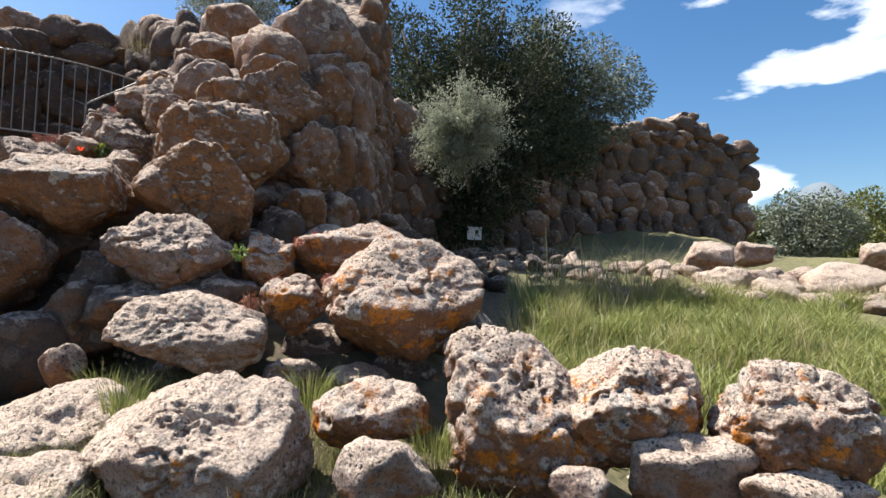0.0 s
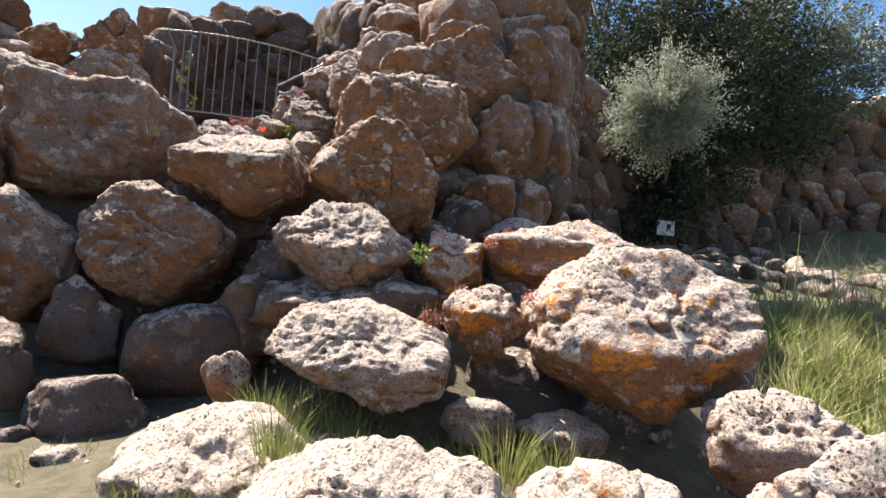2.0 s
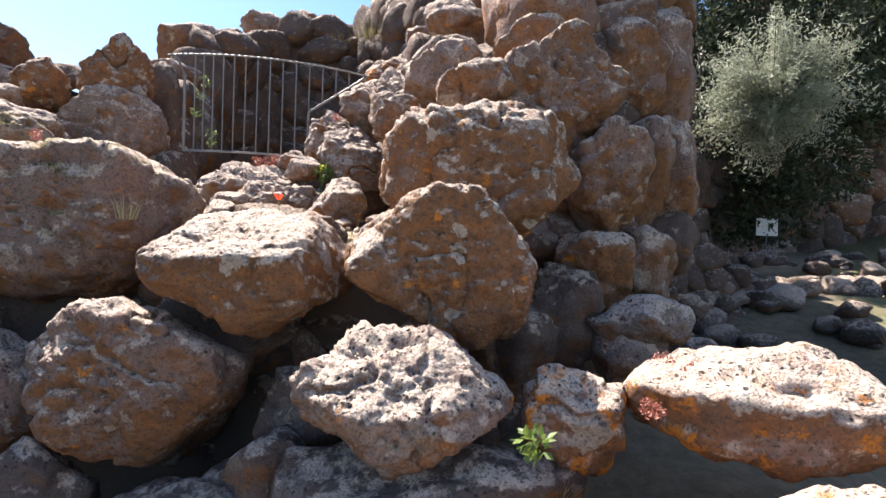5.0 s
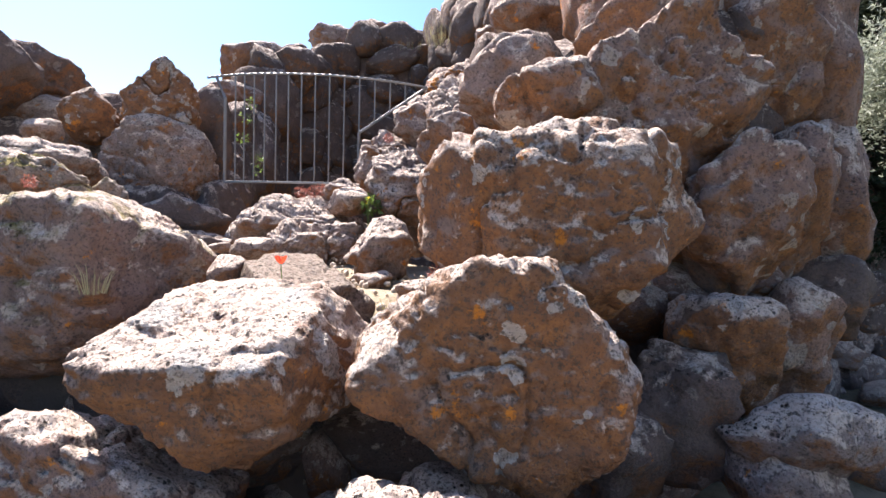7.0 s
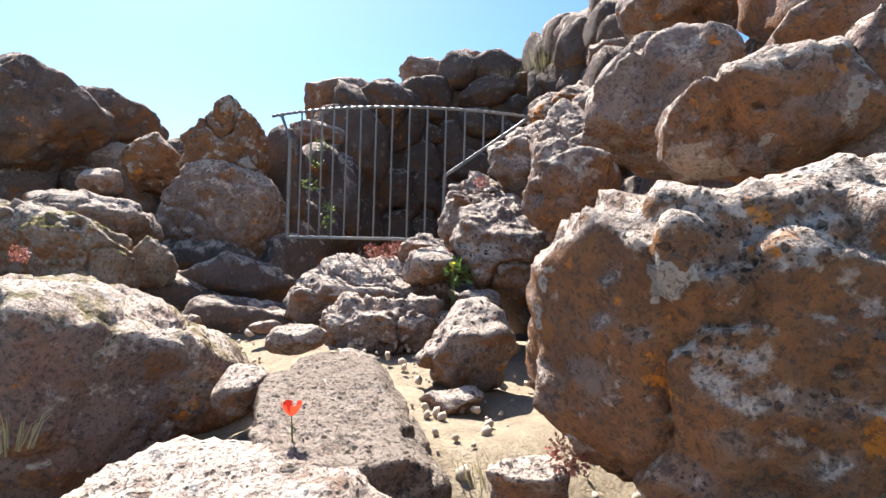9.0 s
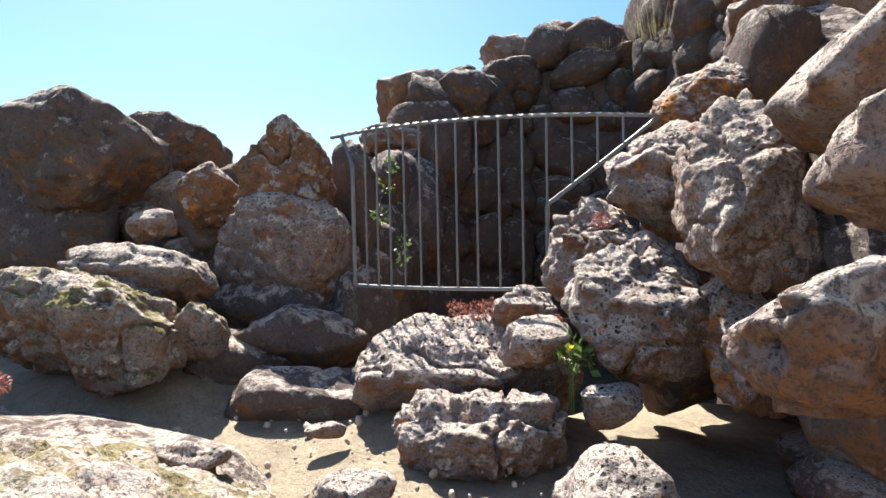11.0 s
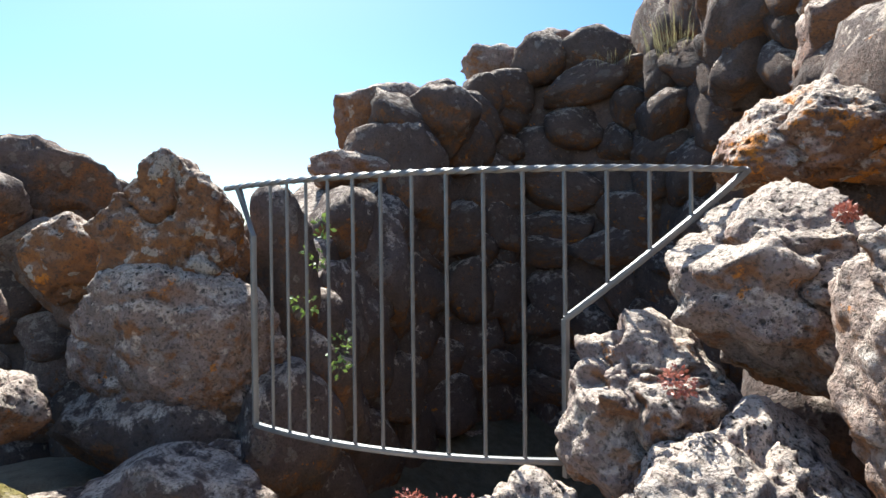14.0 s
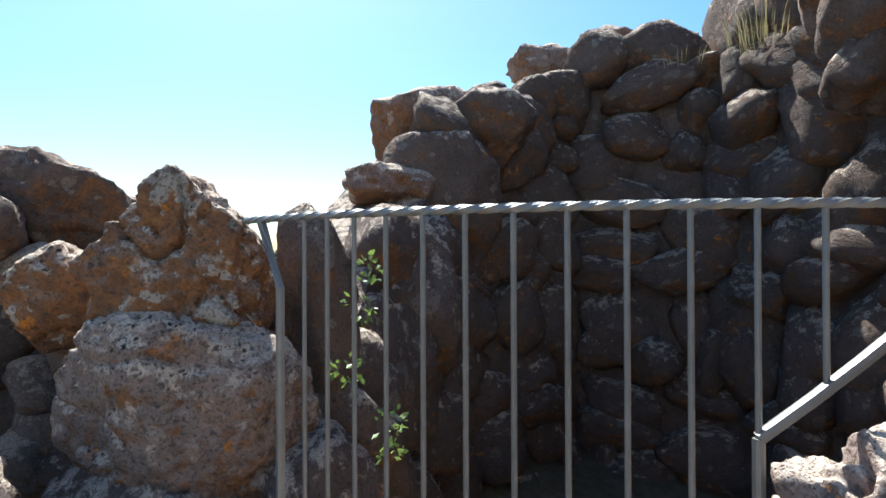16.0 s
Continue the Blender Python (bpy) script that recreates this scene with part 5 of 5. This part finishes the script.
for k, (at, radius) in enumerate((((-1.23, 3.42, 0.98), 0.08), ((-1.08, 3.9, 1.44), 0.05), ((-0.69, 3.47, 1.16), 0.06), ((-4.33, 5.98, 3.08), 0.05), ((-4.97, 5.6, 2.62), 0.07), ((-4.8, 5.68, 2.64), 0.07),
                                  ((-4.88, 5.66, 2.62), 0.07), ((-4.13, 6.42, 3.5), 0.03), ((-2.63, 4.55, 2.14), 0.06), ((-4.93, 3.7, 2.55), 0.05), ((-4.42, 5.78, 2.62), 0.04), ((-1.10, 4.35, 1.50), 0.07), ((-0.98, 4.28, 1.50), 0.06), ((-0.56, 3.82, 1.22), 0.08), ((-1.13, 3.62, 1.12), 0.07))):
    tagged(herb("stonecrop", at, radius * 0.75, 240, 0.013, SEDUM, RED, 40 + k), group="stonecrop clumps")
herb("leafy_herb", (-4.21, 5.68, 2.5), 0.08, 90, 0.05, HERB, "bright green leafy herb beside the step", 61)
herb("leafy_herb", (-1.42, 3.61, 1.33), 0.05, 60, 0.04, HERB, "bright green leafy herb on a step", 62)
for k, at in enumerate(((-5.92, 5.71, 3.5), (-5.94, 5.69, 3.36), (-5.91, 5.63, 3.16), (-5.87, 5.78, 2.96), (-5.88, 5.76, 2.87))):
    tagged(herb("hanging_herb", at, 0.055, 30, 0.03, HERB, "light green herb hanging from the shaded wall", 70 + k), group="hanging herbs", kind="stuff")


def flower(at, size, petal_mat, label, name, petals=4):
    top = tagged(new(name), label, "flower")
    part_of(top, "stem", mesh_of("stem", *branch([(at[0] + 0.01, at[1], at[2] - 0.26), (at[0], at[1] + 0.008, at[2] - 0.1), at], 0.003, 0.002), HERB))
    for k in range(petals):
        a = 6.283 * k / petals
        v = []
        for i in range(5):
            for j in range(5):
                u, w = i / 4, (j / 4 - 0.5) * (1.5 - 0.5 * i / 4)
                rr = size * u
                ang = a + w * 1.1
                v.append((at[0] + math.cos(ang) * rr * 0.8, at[1] + math.sin(ang) * rr * 0.8, at[2] + size * (0.9 * u * u + 0.08 * math.sin(7 * w + k))))
        f = [[5 * i + j, 5 * i + j + 1, 5 * i + j + 6, 5 * i + j + 5] for i in range(4) for j in range(4)]
        part_of(top, "petal", mesh_of("petal", v, f, petal_mat))


flower((-3.18, 4.14, 2.19), 0.034, POPPY, "single red poppy growing between stones", "poppy")
for k in range(3):
    flower((-4.23 + 0.04 * k, 5.66 - 0.03 * k, 2.53 + 0.02 * k), 0.014, YELLOW, "small yellow flower in a leafy herb", "yellow_flower", 5)

# numbered board before the far wall
board = tagged(new("sign_board"), "small white numbered board on a thin post", "sign")
bm = bmesh.new()
bmesh.ops.create_cube(bm, size=1, matrix=pose(-0.33, 16.5, 2.4, -8, 0, 12) @ Matrix.Diagonal((0.44, 0.02, 0.4, 1)))
bmesh.ops.bevel(bm, geom=bm.edges[:], offset=0.003, segments=1, affect="EDGES")
me = bpy.data.meshes.new("board")
bm.to_mesh(me)
bm.free()
me.materials.append(BOARD)
part_of(board, "board", me, "white board")
part_of(board, "post", mesh_of("post", *branch([(-0.33, 16.53, 1.5), (-0.33, 16.53, 1.9), (-0.33, 16.53, 2.4)], 0.015, 0.015), STEEL))
def letter_k(m, high):
    """A capital K of three strokes, a little proud of the board."""
    v, f = [], []
    for a, b in (((0.0, -0.5), (0.0, 0.5)), ((0.05, -0.05), (0.5, 0.5)), ((0.12, 0.05), (0.55, -0.5))):
        w = 0.09
        for p, q in ((a, -w), (a, w), (b, w), (b, -w)):
            v.append(tuple(m @ Vector((p[0] * high + q * high, -0.014, p[1] * high))))
        f.append([len(v) - 4, len(v) - 3, len(v) - 2, len(v) - 1])
    return mesh_of("letter", v, f, INK, False)


part_of(board, "letter", letter_k(pose(-0.33, 16.5, 2.4, -8, 0, 12) @ Matrix.Translation((0.04, 0, 0)), 0.2), "dark letter K")

# loose stones of the bank
rng = random.Random(12)
for i in range(270):
    x = rng.uniform(2.0, 12)
    y = rng.uniform(8.3, 13.5)
    s = rng.uniform(0.2, 0.6) * (1.2 if i < 25 else 0.72)
    st = new("stone", rng.choice(STONE_MESH[rng.choice(("pale", "orange", "grey", "pale"))]))
    st.matrix_world = pose(x, y, float(ground_z(x, y)) + s * 0.22, rng.uniform(-20, 20), rng.uniform(-20, 20), rng.uniform(0, 360)) @ Matrix.Diagonal((s * 1.3, s, s * 0.8, 1))
    tagged(st, "sunlit loose basalt stone on the bank", "stone", "stones of the bank")

# rubble below the shaded wall
rng = random.Random(15)
for i in range(90):
    x = rng.uniform(-1.2, 2.6)
    y = rng.uniform(8.5, 16.5)
    s = rng.uniform(0.15, 0.5)
    st = new("stone", rng.choice(STONE_MESH[rng.choice(("dark", "dark", "grey"))]))
    st.matrix_world = pose(x, y, float(ground_z(x, y)) + s * 0.2, rng.uniform(-20, 20), rng.uniform(-20, 20), rng.uniform(0, 360)) @ Matrix.Diagonal((s * 1.3, s, s * 0.75, 1))
    tagged(st, "shaded loose basalt stone below the wall", "stone", "stones below the wall")

# pebbles
v_all, f_all, base = [], [], 0
pv, pf = rock_points((1, 1, 1), 1, 0.9, 0, 2.6, 77)
rng = random.Random(31)
for i in range(600):
    if i % 3:
        x, y = rng.uniform(-5.6, -2.4), rng.uniform(4.0, 5.6)
    else:
        x, y = rng.uniform(-3.0, 1.5), rng.uniform(1.2, 4.2)
    s = 0.012 + 0.05 * rng.random() ** 3
    q = np.array(Euler((rng.uniform(0, 6), rng.uniform(0, 6), rng.uniform(0, 6))).to_matrix())
    v_all.append((pv * np.array([s, s * 0.8, s * 0.6])) @ q.T + np.array([x, y, float(ground_z(x, y)) + 0.01]))
    f_all.append(pf + base)
    base += len(pv)
tagged(new("pebbles", mesh_of("pebbles", np.concatenate(v_all), np.concatenate(f_all), PEBBLE)), "small pebbles scattered on the dry path", "pebbles", kind="stuff")

# distance
for k, (x, y, w, h) in enumerate(((20, 38, 4, 2.6), (26, 42, 5, 3.4), (32, 44, 4.5, 2.8), (16, 40, 3.5, 2.4), (40, 46, 5, 3.0))):
    tree("far_tree", (x, y, 0), clumps_in((x, y, 2.6 + h * 0.5), (w, 2.5, h), 40, 1.1, 80 + k), 16000, 0.22, SCRUB if k % 2 else GREYLEAF, "rounded green tree beyond the ruin", 80 + k, 0.6, 0.25)
tree("edge_tree", (12.6, 12.5, 1.3), clumps_in((12.6, 12.4, 4.7), (1.3, 1.2, 1.4), 26, 0.4, 91), 7000, 0.09, GREYLEAF, "tree at the edge of the bank", 91, 0.5, 0.12)


def build_hill():
    n = 80
    v, f = [], []
    for j in range(7):
        for i in range(n + 1):
            u = i / n
            x = 200 + 1700 * u
            ridge = 240 * math.exp(-((u - 0.47) / 0.07) ** 2) + 130 * math.exp(-((u - 0.7) / 0.2) ** 2) + 60
            z = ridge * math.sin(math.pi / 2 * j / 6) * (1 + 0.05 * noise.noise((u * 20, j * 0.7, 3)))
            v.append((x, 2050 - 1000 * u + 300 * j / 6, z - 8))
    for j in range(6):
        for i in range(n):
            a = j * (n + 1) + i
            f.append([a, a + 1, a + n + 2, a + n + 1])
    tagged(new("backdrop_hill", mesh_of("backdrop_hill", v, f, HILL)), "hazy blue-grey hills on the horizon", "hill", kind="structure")


build_hill()
